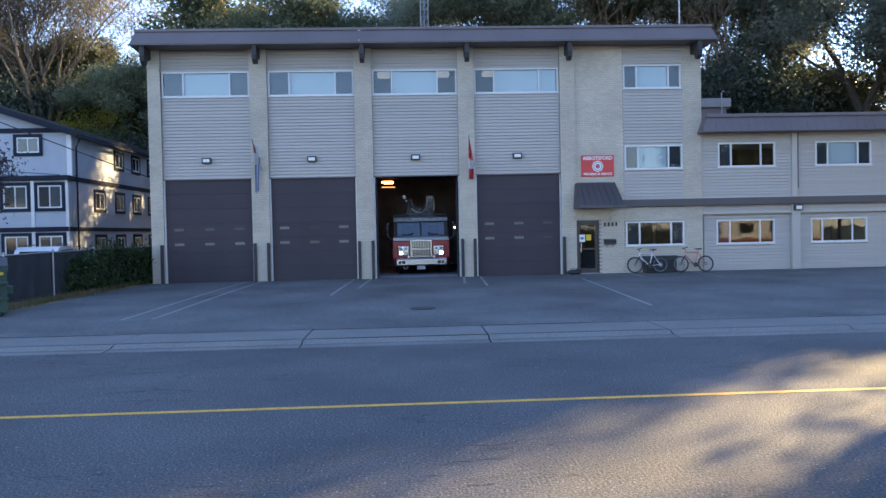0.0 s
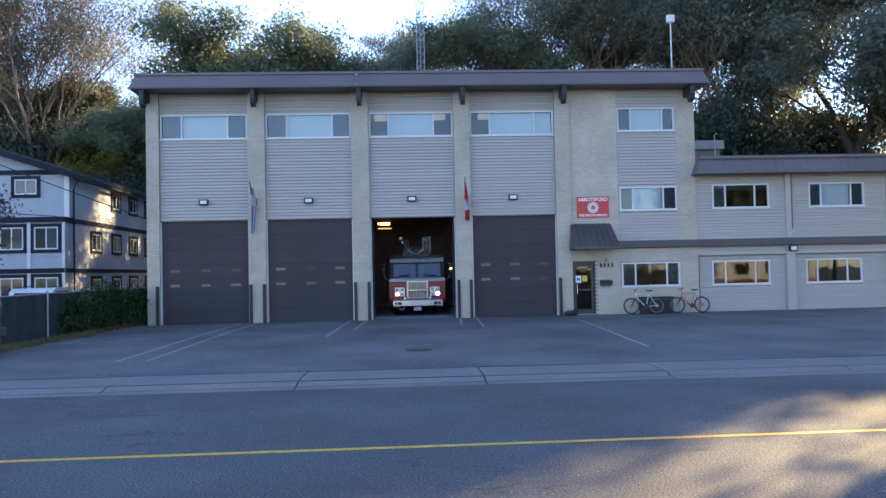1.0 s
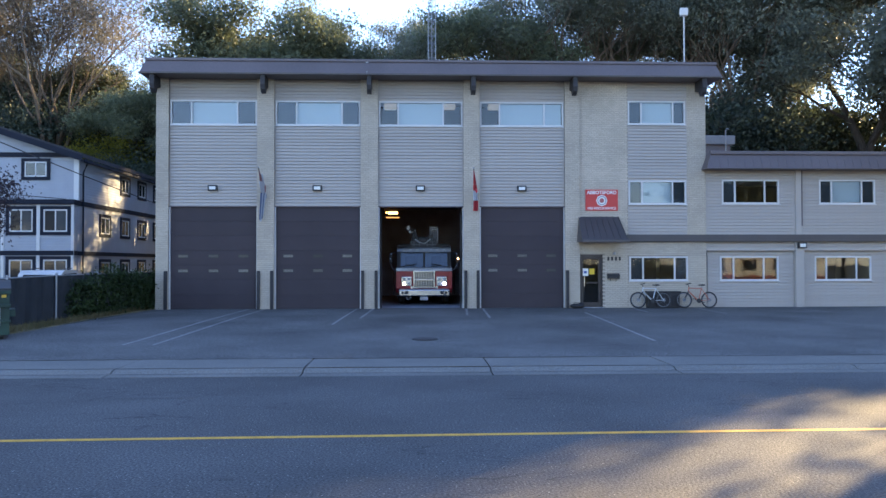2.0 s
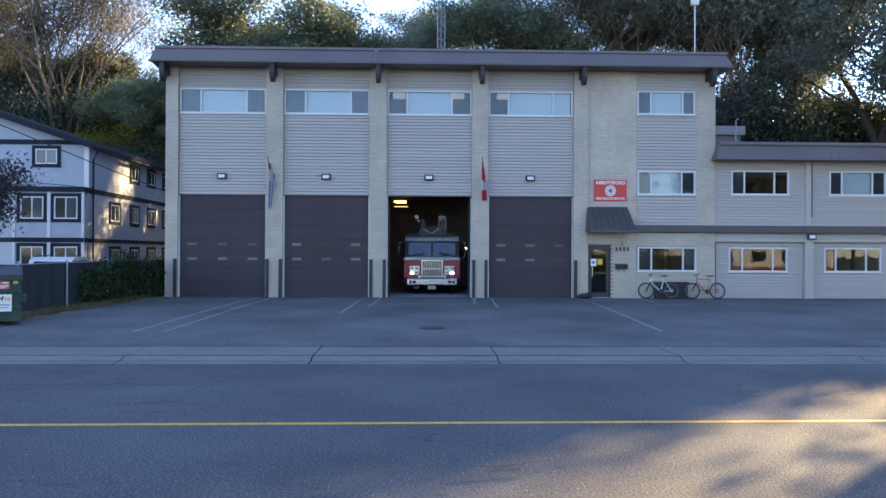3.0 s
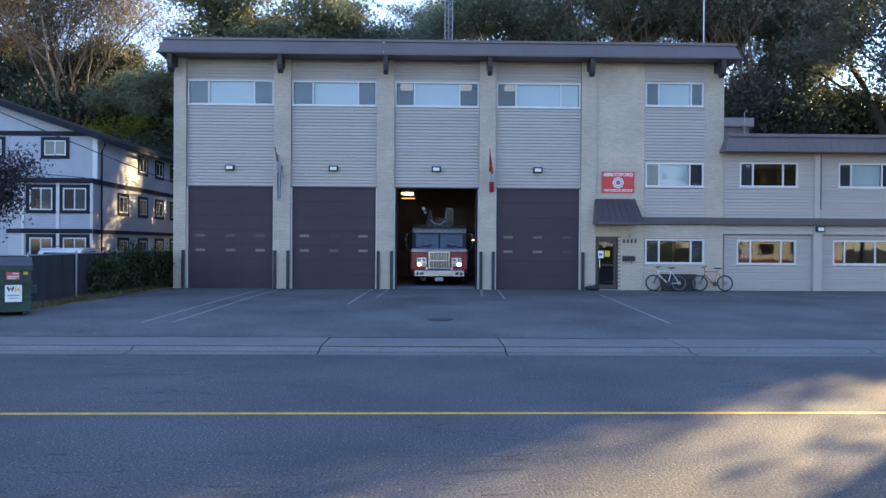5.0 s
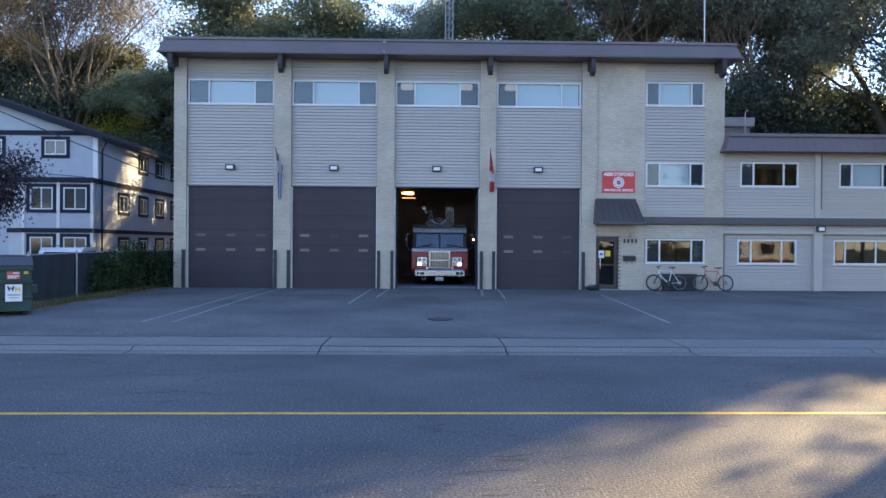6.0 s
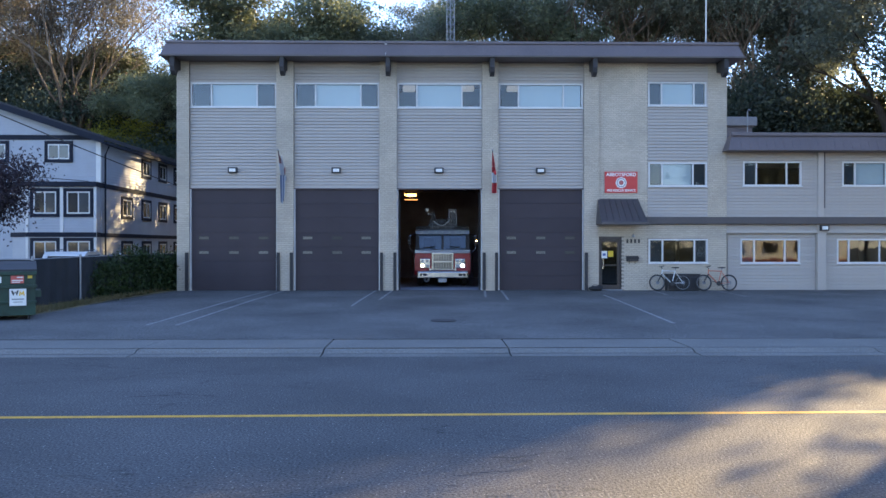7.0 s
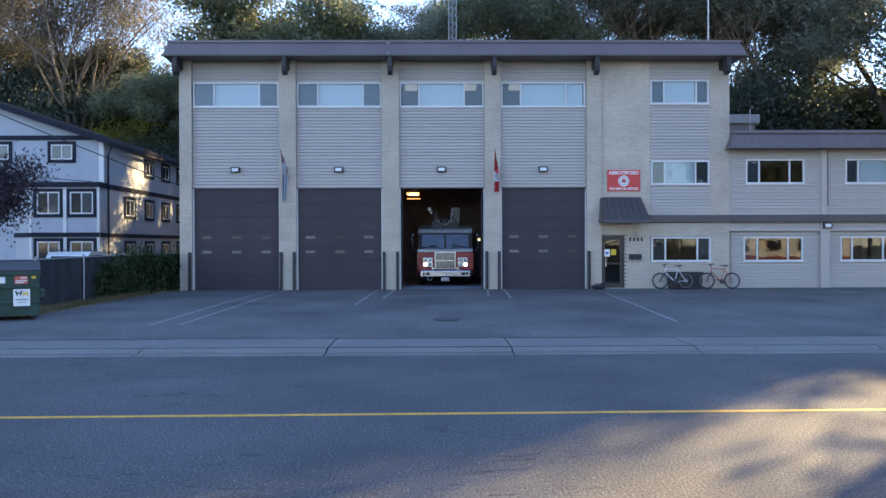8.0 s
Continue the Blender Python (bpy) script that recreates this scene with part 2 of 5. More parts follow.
# ---- building helpers ----
class Shape:
    """Gathers boxes, prisms, tubes and sheets into one mesh."""

    def __init__(self):
        self.v, self.f = [], []

    def add(self, verts, faces, m=None):
        n = len(self.v)
        self.v += [tuple(m @ Vector(p)) if m else tuple(p) for p in verts]
        self.f += [tuple(n + i for i in f) for f in faces]
        return self

    def box(self, x0, x1, y0, y1, z0, z1, m=None):
        p = [(x, y, z) for z in (z0, z1) for y in (y0, y1) for x in (x0, x1)]
        return self.add(p, [(0, 2, 3, 1), (4, 5, 7, 6), (0, 1, 5, 4), (2, 6, 7, 3), (0, 4, 6, 2), (1, 3, 7, 5)], m)

    def soft(self, x0, x1, y0, y1, z0, z1, r=0.02, m=None, n=2):
        """A box with rounded edges."""
        bm = bmesh.new()
        bmesh.ops.create_cube(bm, size=1)
        for w in bm.verts:
            w.co = Vector(((x0 + x1) / 2 + w.co.x * (x1 - x0), (y0 + y1) / 2 + w.co.y * (y1 - y0), (z0 + z1) / 2 + w.co.z * (z1 - z0)))
        bmesh.ops.bevel(bm, geom=bm.edges[:], offset=r, segments=n, affect="EDGES", profile=0.5)
        bm.verts.index_update()
        vs, fs = [w.co.copy() for w in bm.verts], [[w.index for w in f.verts] for f in bm.faces]
        bm.free()
        return self.add(vs, fs, m)

    def prism(self, pts, axis, a, b, m=None):
        """Extrudes a 2D outline along an axis; pts are the other two coordinates in xyz order."""
        n = len(pts)
        put = {"x": lambda p, d: (d, p[0], p[1]), "y": lambda p, d: (p[0], d, p[1]), "z": lambda p, d: (p[0], p[1], d)}[axis]
        v = [put(p, a) for p in pts] + [put(p, b) for p in pts]
        f = [tuple(range(n))[::-1], tuple(range(n, 2 * n))] + [(i, (i + 1) % n, n + (i + 1) % n, n + i) for i in range(n)]
        return self.add(v, f, m)

    def tube(self, path, r, n=8, r2=None, m=None, caps=True):
        path = [Vector(p) for p in path]
        k, rings = len(path), []
        for i, p in enumerate(path):
            d = (path[min(i + 1, k - 1)] - path[max(i - 1, 0)]).normalized()
            u = d.cross(Vector((0, 0, 1)) if abs(d.z) < 0.9 else Vector((1, 0, 0))).normalized()
            w = d.cross(u)
            rr = r if r2 is None else r + (r2 - r) * i / (k - 1)
            rings += [p + (u * math.cos(2 * math.pi * j / n) + w * math.sin(2 * math.pi * j / n)) * rr for j in range(n)]
        f = [(i * n + j, i * n + (j + 1) % n, (i + 1) * n + (j + 1) % n, (i + 1) * n + j) for i in range(k - 1) for j in range(n)]
        if caps:
            f += [tuple(range(n))[::-1], tuple(range((k - 1) * n, k * n))]
        return self.add(rings, f, m)

    def ring(self, c, R, r, axis="x", n=32, k=8):
        """A torus round the given axis."""
        vs, fs = [], []
        for i in range(n):
            a = 2 * math.pi * i / n
            for j in range(k):
                b = 2 * math.pi * j / k
                d, h = R + r * math.cos(b), r * math.sin(b)
                q = {"x": (h, d * math.cos(a), d * math.sin(a)), "y": (d * math.cos(a), h, d * math.sin(a)), "z": (d * math.cos(a), d * math.sin(a), h)}[axis]
                vs.append(Vector(c) + Vector(q))
        for i in range(n):
            for j in range(k):
                fs.append((i * k + j, ((i + 1) % n) * k + j, ((i + 1) % n) * k + (j + 1) % k, i * k + (j + 1) % k))
        return self.add(vs, fs)

    def disc(self, c, r, axis, d, n=24):
        """A short cylinder of depth d along the axis, centred on c."""
        o = {"x": Vector((d / 2, 0, 0)), "y": Vector((0, d / 2, 0)), "z": Vector((0, 0, d / 2))}[axis]
        return self.tube([Vector(c) - o, Vector(c) + o], r, n)

    def ball(self, c, r, n=12, flat=(1, 1, 1)):
        vs, fs = [], []
        for i in range(n + 1):
            t = math.pi * i / n
            for j in range(2 * n):
                p = math.pi * j / n
                vs.append((c[0] + r * flat[0] * math.sin(t) * math.cos(p), c[1] + r * flat[1] * math.sin(t) * math.sin(p), c[2] + r * flat[2] * math.cos(t)))
        k = 2 * n
        for i in range(n):
            for j in range(k):
                fs.append((i * k + j, (i + 1) * k + j, (i + 1) * k + (j + 1) % k, i * k + (j + 1) % k))
        return self.add(vs, fs)

    def mesh(self, name, material=None, smooth=False):
        me = bpy.data.meshes.new(name)
        me.from_pydata(self.v, [], self.f)
        if material:
            me.materials.append(material)
        if smooth:
            me.polygons.foreach_set("use_smooth", [True] * len(me.polygons))
            me.set_sharp_from_angle(angle=radians(40))
        me.update()
        return me


def part(name, shape, material, parent, label="", smooth=False):
    """Links a shape as one mesh under a thing or a part (its coordinates are the thing's)."""
    ob = new(name, shape.mesh(name, material, smooth))
    ob.parent = parent
    return tagged(ob, label)


def thing(name, m, label, category, group="", kind=""):
    ob = new(name)
    ob.matrix_basis = m
    ob.empty_display_size = 0.2
    return tagged(ob, label, category, group, kind)


def setting(name, shape, material, label, category, smooth=False, kind="structure"):
    return tagged(new(name, shape.mesh(name, material, smooth)), label, category, kind=kind)


# ---- ground ----
BASE = 0.30          # the ground along the station's front
FRONT = 30.2         # the siding's plane


def ground_z(x, y):
    hill = max(0.0, y - 50.0) * 0.38
    return -0.12 + min(hill, 19.0) + (0.25 * min(1.0, max(0.0, (y - 16) / 12.0)) if x < -11 or y > 30 else 0.0)


def sheet(xs, ys, zf):
    s = Shape()
    s.v = [(x, y, zf(x, y)) for y in ys for x in xs]
    n = len(xs)
    s.f = [(j * n + i, j * n + i + 1, (j + 1) * n + i + 1, (j + 1) * n + i) for j in range(len(ys) - 1) for i in range(n - 1)]
    return s


setting("ground", sheet([-900, -300, -100, -60, -40, -30, -20, -11.2, -11, 0, 11, 20, 30, 40, 60, 100, 300, 900],
                        [-900, -200, -60, -20, 0, 10, 16, 20, 24, 28, 30, 40, 50, 58, 66, 76, 90, 110, 126, 200, 900], ground_z),
        M_SOIL, "dark wooded soil rising to a hill behind the station", "ground", smooth=True)
setting("road", Shape().box(-220, 220, -2.4, 13.3, -0.3, 0.0), M_ROAD, "worn grey asphalt road with fine cracks and pale specks", "road")
ap = Shape()
ap.v = [(x, y, z) for y, z, xl in ((15.42, 0.085, -12.4), (20, 0.16, -12.0), (25, 0.25, -11.3), (30.6, BASE, -10.9)) for x in (xl, 24.0)]
ap.f = [(0, 1, 3, 2), (2, 3, 5, 4), (4, 5, 7, 6)]
n0 = len(ap.v)
ap.v += [(x, y, -0.3) for y, xl in ((15.42, -12.4), (30.6, -10.9)) for x in (xl, 24.0)]
ap.f += [(n0, n0 + 1, 1, 0), (n0 + 2, n0 + 3, 7, 6)]
# the apron widens to the side in front of the fence
ap.add([(-60, 15.42, 0.085), (-12.4, 15.42, 0.085), (-11.2, 30.6, BASE), (-11.3, 25, 0.25), (-12.0, 20, 0.16), (-14.5, 19.2, 0.14), (-60, 19.2, 0.14)], [(0, 1, 4, 5, 6)])
setting("apron", ap, M_APRON, "grey asphalt forecourt sloping up to the fire station doors", "forecourt")
pv = thing("pavement", pose(0, 0, 0), "pale grey concrete pavement slabs along the road", "pavement", kind="structure")
slab = Shape().box(-1.834, 1.834, 14.0, 15.4, -0.25, 0.08).mesh("slab", M_WALK)
gut = Shape().prism([(13.3, -0.25), (13.97, -0.25), (13.97, 0.075), (13.85, 0.07), (13.7, 0.015), (13.3, 0.004)], "x", -1.836, 1.836).mesh("gutter", M_WALK)
for i in range(-12, 13):
    for nme, me in (("slab", slab), ("gutter", gut)):
        o = new(nme, me)
        o.parent = pv
        o.location = (-0.77 + 3.7 * i, 0, random.uniform(-0.006, 0.004))


# ---- trees ----
def branches(rng, base, way, length, r, depth, spread, out, tips, gnarl=0.25):
    """Grows a limb as a bent tapered tube, and its forks."""
    pts, p, d = [base], base.copy(), way.copy()
    k = 4
    for i in range(k):
        d = (d + Vector((rng.uniform(-gnarl, gnarl), rng.uniform(-gnarl, gnarl), rng.uniform(-0.05, gnarl * 0.6)))).normalized()
        p = p + d * (length / k)
        pts.append(p.copy())
    r2 = r * 0.6
    out.tube(pts, r, 6 if depth > 1 else 5, r2, caps=False)
    if depth == 0:
        tips += [pts[2], pts[3], p]
        return
    if depth <= 2:
        tips.append(p)
    for i in range(rng.choice((3, 3, 4)) if depth > 1 else 3):
        a = rng.uniform(0, 2 * math.pi)
        side = Vector((math.cos(a), math.sin(a), rng.uniform(-0.15, 0.5)))
        w = (d * (1 - spread) + side * spread * 1.25).normalized()
        at = pts[rng.choice((2, 3, 4, 4))]
        branches(rng, at, w, length * rng.uniform(0.6, 0.82), r2 * 0.72, depth - 1, spread, out, tips, gnarl)


def leaves(seed, tips, per, spread, size, blades=False):
    """Many small folded leaf blades (three-cornered ones for crowns far off) in clumps round the twig ends."""
    g = np.random.default_rng(seed)
    c = np.repeat(np.array([tuple(t) for t in tips]), per, axis=0)
    n = len(c)
    o = g.normal(0, 1, (n, 3)) * spread * np.array((1, 1, 0.62))
    c = c + o
    a, b = g.normal(0, 1, (n, 3)), g.normal(0, 1, (n, 3))
    a /= np.linalg.norm(a, axis=1)[:, None]
    b -= a * (a * b).sum(1)[:, None]
    b /= np.linalg.norm(b, axis=1)[:, None]
    s = size * g.uniform(0.55, 1.35, (n, 1))
    if blades:
        v = np.stack((c - a * s, c + a * s * 0.6 + b * s * 0.6, c + a * s * 0.6 - b * s * 0.6), 1).reshape(-1, 3)
        sh = Shape()
        sh.v, sh.f = v.tolist(), (np.arange(n)[:, None] * 3 + np.arange(3)).tolist()
        return sh
    up = np.cross(a, b) * s * 0.15
    v = np.stack((c - a * s, c - b * s * 0.5 + up, c + a * s, c + b * s * 0.5 + up), 1).reshape(-1, 3)
    sh = Shape()
    sh.v = v.tolist()
    q = np.arange(n)[:, None] * 4 + np.arange(4)
    sh.f = q.tolist()
    return sh


def tree(name, seed, height, label, leafm, bark, trunk=0.28, stems=1, depth=4, spread=0.5, per=26, clump=0.75, size=0.2, first=0.3, lean=0.1, blades=True):
    rng = random.Random(seed)
    e = thing(name, pose(0, 0, 0), label, "tree", "trees on the hill")
    wood, tips = Shape(), []
    for s in range(stems):
        a = 2 * math.pi * s / max(1, stems) + rng.uniform(0, 1)
        way = Vector((math.cos(a) * lean * (stems > 1) * 2.4, math.sin(a) * lean * (stems > 1) * 2.4, 1)).normalized()
        foot = Vector((math.cos(a) * 0.25, math.sin(a) * 0.25, -0.5)) if stems > 1 else Vector((0, 0, -0.5))
        wood.tube([foot, foot + way * height * first * 0.5, foot + way * height * first], trunk * 1.25, 9, trunk, caps=False)
        for k in range(2):
            branches(rng, foot + way * height * first * (0.75 + 0.25 * k), (way + Vector((rng.uniform(-.3, .3), rng.uniform(-.3, .3), 0.2))).normalized(),
                     height * 0.27, trunk * 0.85, depth, spread, wood, tips)
    part("trunk", wood, bark, e, smooth=True)
    part("crown", leaves(seed, tips, per, clump, size, blades), leafm, e)
    return e



# ---- fire station ----
station = thing("fire_station", pose(0, 0, 0), "two-storey beige brick and siding fire station with dark brown eaves", "fire station", kind="structure")
LAP = 0.131          # exposure of a siding board


def siding_panel(x0, x1, z0, z1, y=FRONT, parent=station, holes=()):
    """Lap siding as separate boards on a backing, cut round the windows."""
    back = Shape()
    xs, zs = sorted({x0, x1, *[h[0] for h in holes], *[h[1] for h in holes]}), sorted({z0, z1, *[h[2] for h in holes], *[h[3] for h in holes]})
    for i in range(len(xs) - 1):
        for j in range(len(zs) - 1):
            cx, cz = (xs[i] + xs[i + 1]) / 2, (zs[j] + zs[j + 1]) / 2
            if not any(h[0] < cx < h[1] and h[2] < cz < h[3] for h in holes):
                back.box(xs[i], xs[i + 1], y + 0.03, y + 0.22, zs[j], zs[j + 1])
    p = part("siding_panel", back, M_SIDING, parent)
    made = {}
    n = int((z1 - z0) / LAP)
    for i in range(n + 1):
        z = z0 + i * LAP
        h = min(LAP, z1 - z)
        if h < 0.03:
            continue
        runs = [(x0, x1)]
        for hx0, hx1, hz0, hz1 in holes:
            if hz0 < z + h - 0.02 and z + 0.02 < hz1:
                runs = [r for a, b in runs for r in ((a, min(b, hx0)), (max(a, hx1), b)) if r[1] - r[0] > 0.03]
        for a, b in runs:
            key = (round(b - a, 3), round(h, 3))
            if key not in made:
                w = key[0]
                made[key] = Shape().prism([(0.028, 0), (-0.014, 0.0), (-0.02, 0.012), (-0.018, 0.022), (0.012, h - 0.008), (0.026, h)], "x", 0, w).mesh("board", M_SIDING)
            o = new("board", made[key])
            o.parent = p
            o.location = (a, y, z)
    return p


BRICK = {}


def bricks(x0, x1, z0, z1, y, parent, holes=(), side=None, depth=0.05, seed=1):
    """A running bond of separate, slightly uneven bricks in front of the mortar."""
    rng = random.Random(seed)
    s, L, H, J = Shape(), 0.203, 0.068, 0.010
    rows = int((z1 - z0) / (H + J))
    for r in range(rows):
        z = z0 + r * (H + J)
        x = x0 - (L + J) * (0.5 if r % 2 else 0.0)
        while x < x1:
            a, b = max(x, x0), min(x + L, x1)
            cx, cz = (a + b) / 2, z + H / 2
            if b - a > 0.03 and not any(h[0] - 0.02 < cx < h[1] + 0.02 and h[2] - 0.02 < cz < h[3] + 0.02 for h in holes):
                d = rng.uniform(-0.004, 0.004)
                if z < 2.3:
                    key = round(b - a, 3)
                    if key not in BRICK:
                        BRICK[key] = Shape().box(0, key, 0, depth, 0, H).mesh("brick", M_BRICK)
                    o = new("brick", BRICK[key])
                    o.parent = parent
                    o.location = (a, y + d, z)
                else:
                    s.box(a, b, y + d, y + depth, z, z + H)
            x += L + J
    return tagged(part("brickwork", s, M_BRICK, parent), kind="stuff") if s.f else None


TOP = 9.72            # underside of the eaves
PILLARS = [(-10.86, -10.36), (-6.80, -6.10), (-2.58, -1.87), (1.64, 2.31), (5.85, 6.46)]
for i, (a, b) in enumerate(PILLARS):
    p = part("pillar", Shape().box(a + 0.008, b - 0.008, 30.062, 30.5, BASE - 0.3, TOP), M_MORTAR, station)
    bricks(a, b, BASE - 0.02, TOP, 30.05, p, seed=i)
# brick faces beside the entrance and at the end of the main block
ENTRY = (6.47, 7.43, BASE - 0.1, 2.50)
GW, MW, UW = (8.54, 11.0, 1.41, 2.42), (8.53, 10.96, 4.59, 5.58), (8.51, 10.93, 7.92, 8.91)


def plain_wall(x0, x1, z0, z1, y0, y1, holes, material, name="wall"):
    s = Shape()
    xs, zs = sorted({x0, x1, *[h[0] for h in holes], *[h[1] for h in holes]}), sorted({z0, z1, *[h[2] for h in holes], *[h[3] for h in holes]})
    for i in range(len(xs) - 1):
        for j in range(len(zs) - 1):
            cx, cz = (xs[i] + xs[i + 1]) / 2, (zs[j] + zs[j + 1]) / 2
            if not any(h[0] < cx < h[1] and h[2] < cz < h[3] for h in holes):
                s.box(xs[i], xs[i + 1], y0, y1, zs[j], zs[j + 1])
    return part(name, s, material, station)


w = plain_wall(6.46, 8.50, BASE - 0.3, TOP, 30.15, 30.4, [ENTRY], M_MORTAR)
bricks(6.46, 8.50, BASE - 0.02, TOP, 30.138, w, [ENTRY], seed=11)
w = plain_wall(11.0, 11.80, BASE - 0.3, TOP, 30.152, 30.4, [], M_MORTAR)
bricks(11.0, 11.80, BASE - 0.02, TOP, 30.14, w, seed=12)
w = plain_wall(8.50, 11.0, BASE - 0.3, 3.02, 30.152, 30.4, [(8.54, 11.0, GW[2], GW[3])], M_MORTAR)
bricks(8.50, 11.0, BASE - 0.02, 3.02, 30.14, w, [GW], seed=13)

BAYS = [(-10.36, -6.80), (-6.10, -2.58), (-1.87, 1.64), (2.31, 5.85)]
DOORTOP = 4.48
for a, b in BAYS:
    siding_panel(a, b, DOORTOP + 0.03, TOP, holes=[(a + 0.03, b - 0.03, 7.80, 8.84)])
siding_panel(8.50, 11.0, 3.32, TOP, y=30.14, holes=[MW, UW])
WING_R = 20.3
W6, W9, W8, W10 = (12.50, 14.95, 4.62, 5.64), (16.66, 19.08, 4.62, 5.64), (12.44, 14.94, 1.40, 2.42), (16.50, 18.94, 1.40, 2.42)
siding_panel(11.80, 15.62, 3.32, 6.25, holes=[W6])
siding_panel(15.86, WING_R - 0.3, 3.32, 6.25, holes=[W9])
siding_panel(11.90, 15.60, BASE - 0.05, 2.68, y=30.32, holes=[W8])
siding_panel(15.98, WING_R - 0.3, BASE - 0.05, 2.68, y=30.32, holes=[W10])
siding_panel(11.80, 15.62, 2.70, 3.05)
siding_panel(15.98, WING_R - 0.3, 2.70, 3.05)
for a, b, z0, z1 in ((15.62, 15.86, 3.3, 6.25), (15.61, 15.97, BASE - 0.2, 3.05), (WING_R - 0.3, WING_R, BASE - 0.2, 6.25)):
    part("pilaster", Shape().soft(a, b, 30.12, 30.6, z0, z1, 0.012), M_SIDING, station)
part("downpipe", Shape().tube([(15.89, 30.13, 6.2), (15.89, 30.13, 3.7)], 0.025), M_FASCIA, station)
part("lintel", Shape().box(11.80, 15.61, 30.14, 30.34, 2.66, 2.72).box(15.97, WING_R - 0.3, 30.14, 30.34, 2.66, 2.72), M_SIDING, station)
# the dark band between the floors
part("band", Shape().soft(8.22, WING_R + 0.05, 29.98, 30.25, 3.03, 3.33, 0.015), M_BAND, station, "dark brown metal band between the floors")

# windows
def window(h, mulls, y=FRONT - 0.02, blinds=(1,), screens=(0, 2), parent=station, trim=M_VINYL, sill=True):
    """A three-part sliding window: outer frame, mullions, panes, blinds and screens."""
    x0, x1, z0, z1 = h
    t = 0.06
    wf = part("window", Shape().box(x0, x1, y, y + 0.1, z0, z0 + t).box(x0, x1, y, y + 0.1, z1 - t, z1).box(x0, x0 + t, y, y + 0.1, z0 + t, z1 - t).box(x1 - t, x1, y, y + 0.1, z0 + t, z1 - t), trim, parent)
    edges = [x0 + t, *mulls, x1 - t]
    for mx in mulls:
        part("mullion", Shape().box(mx - 0.03, mx + 0.03, y + 0.012, y + 0.09, z0 + t, z1 - t), trim, wf)
    for i in range(len(edges) - 1):
        a, b = edges[i] + 0.025, edges[i + 1] - 0.025
        g = part("pane", Shape().box(a, b, y + 0.045, y + 0.051, z0 + t, z1 - t), M_GLASS, wf)
        g.visible_shadow = False
        if i in blinds:
            part("blind", Shape().box(a, b, y + 0.13, y + 0.135, z0 + t + 0.02, z1 - t), M_BLIND_REFLECT, wf, "pale roller blind drawn down, or painted pane reflection")
        if i in screens:
            part("insect_screen", Shape().box(a, b, y + 0.085, y + 0.088, z0 + t, z1 - t), M_SCREEN, wf)
    if sill:
        part("sill", Shape().box(x0 - 0.03, x1 + 0.03, y - 0.03, y + 0.02, z0 - 0.035, z0), trim, wf)
    return wf


for k, (a, b) in enumerate(BAYS):
    m1, m2 = ((0.88, 2.74), (0.88, 2.74), (0.82, 2.68), (0.84, 2.70))[k]
    window((a + 0.03, b - 0.03, 7.82, 8.84), (a + m1, a + m2), blinds=(1, 2) if k == 3 else (1,), screens=((0, 2), (0, 2), (), ())[k])
window(UW, (9.07, 10.41), y=30.10)
# middle pane's blind is added, its pale colour standing in for a reflection
window(MW, (9.09, 10.38), y=30.10, blinds=(1,), screens=(0, 2))
window(GW, (9.12, 10.45), y=30.10, blinds=(), screens=(0, 2))
window(W6, (13.06, 14.33), blinds=(), screens=(0,))
window(W9, (17.2, 18.5), blinds=(1,))
window(W8, (13.02, 14.31), y=30.28, blinds=(), screens=(0,))
window(W10, (17.0, 18.3), y=30.28, blinds=(), screens=())

# rooms behind the glass: floors, back wall and side walls close the block
BACK = 46.0
part("outer_wall", Shape().box(-10.86, -10.6, 30.5, BACK, -0.3, TOP).box(11.55, 11.8, 30.4, BACK, 6.3, TOP).box(WING_R - 0.25, WING_R, 30.6, BACK, -0.3, 6.3)
     .box(-10.6, WING_R - 0.25, BACK - 0.25, BACK, -0.3, 6.3).box(-10.6, 11.55, BACK - 0.25, BACK, 6.3, TOP), M_SIDING, station)
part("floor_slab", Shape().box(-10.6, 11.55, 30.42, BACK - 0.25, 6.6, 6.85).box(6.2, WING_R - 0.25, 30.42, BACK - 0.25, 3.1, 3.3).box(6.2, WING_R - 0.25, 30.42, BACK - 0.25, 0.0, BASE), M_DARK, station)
part("room_ceiling", Shape().box(-10.6, 11.55, 30.42, BACK - 0.25, TOP - 0.12, TOP - 0.04).box(11.8, WING_R - 0.25, 30.56, BACK - 0.25, 5.95, 6.05), M_CEIL, station)
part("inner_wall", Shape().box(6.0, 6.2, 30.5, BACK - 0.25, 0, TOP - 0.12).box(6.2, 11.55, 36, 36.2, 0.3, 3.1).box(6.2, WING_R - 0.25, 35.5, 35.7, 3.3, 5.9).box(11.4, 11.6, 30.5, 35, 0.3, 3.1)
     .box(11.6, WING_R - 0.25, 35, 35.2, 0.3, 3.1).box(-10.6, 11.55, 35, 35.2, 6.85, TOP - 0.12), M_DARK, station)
part("bay_room", Shape().box(-10.6, 6.0, 30.45, BACK - 0.25, BASE - 0.3, BASE - 0.004).box(-10.6, 6.0, 43, 43.2, BASE, 6.6)
     .box(-10.62, -10.58, 30.5, 43, BASE, 6.6).box(5.96, 6.0, 30.5, 43, BASE, 6.6).box(-10.6, 6.0, 30.46, 30.52, 6.2, 6.6), M_BAY, station)
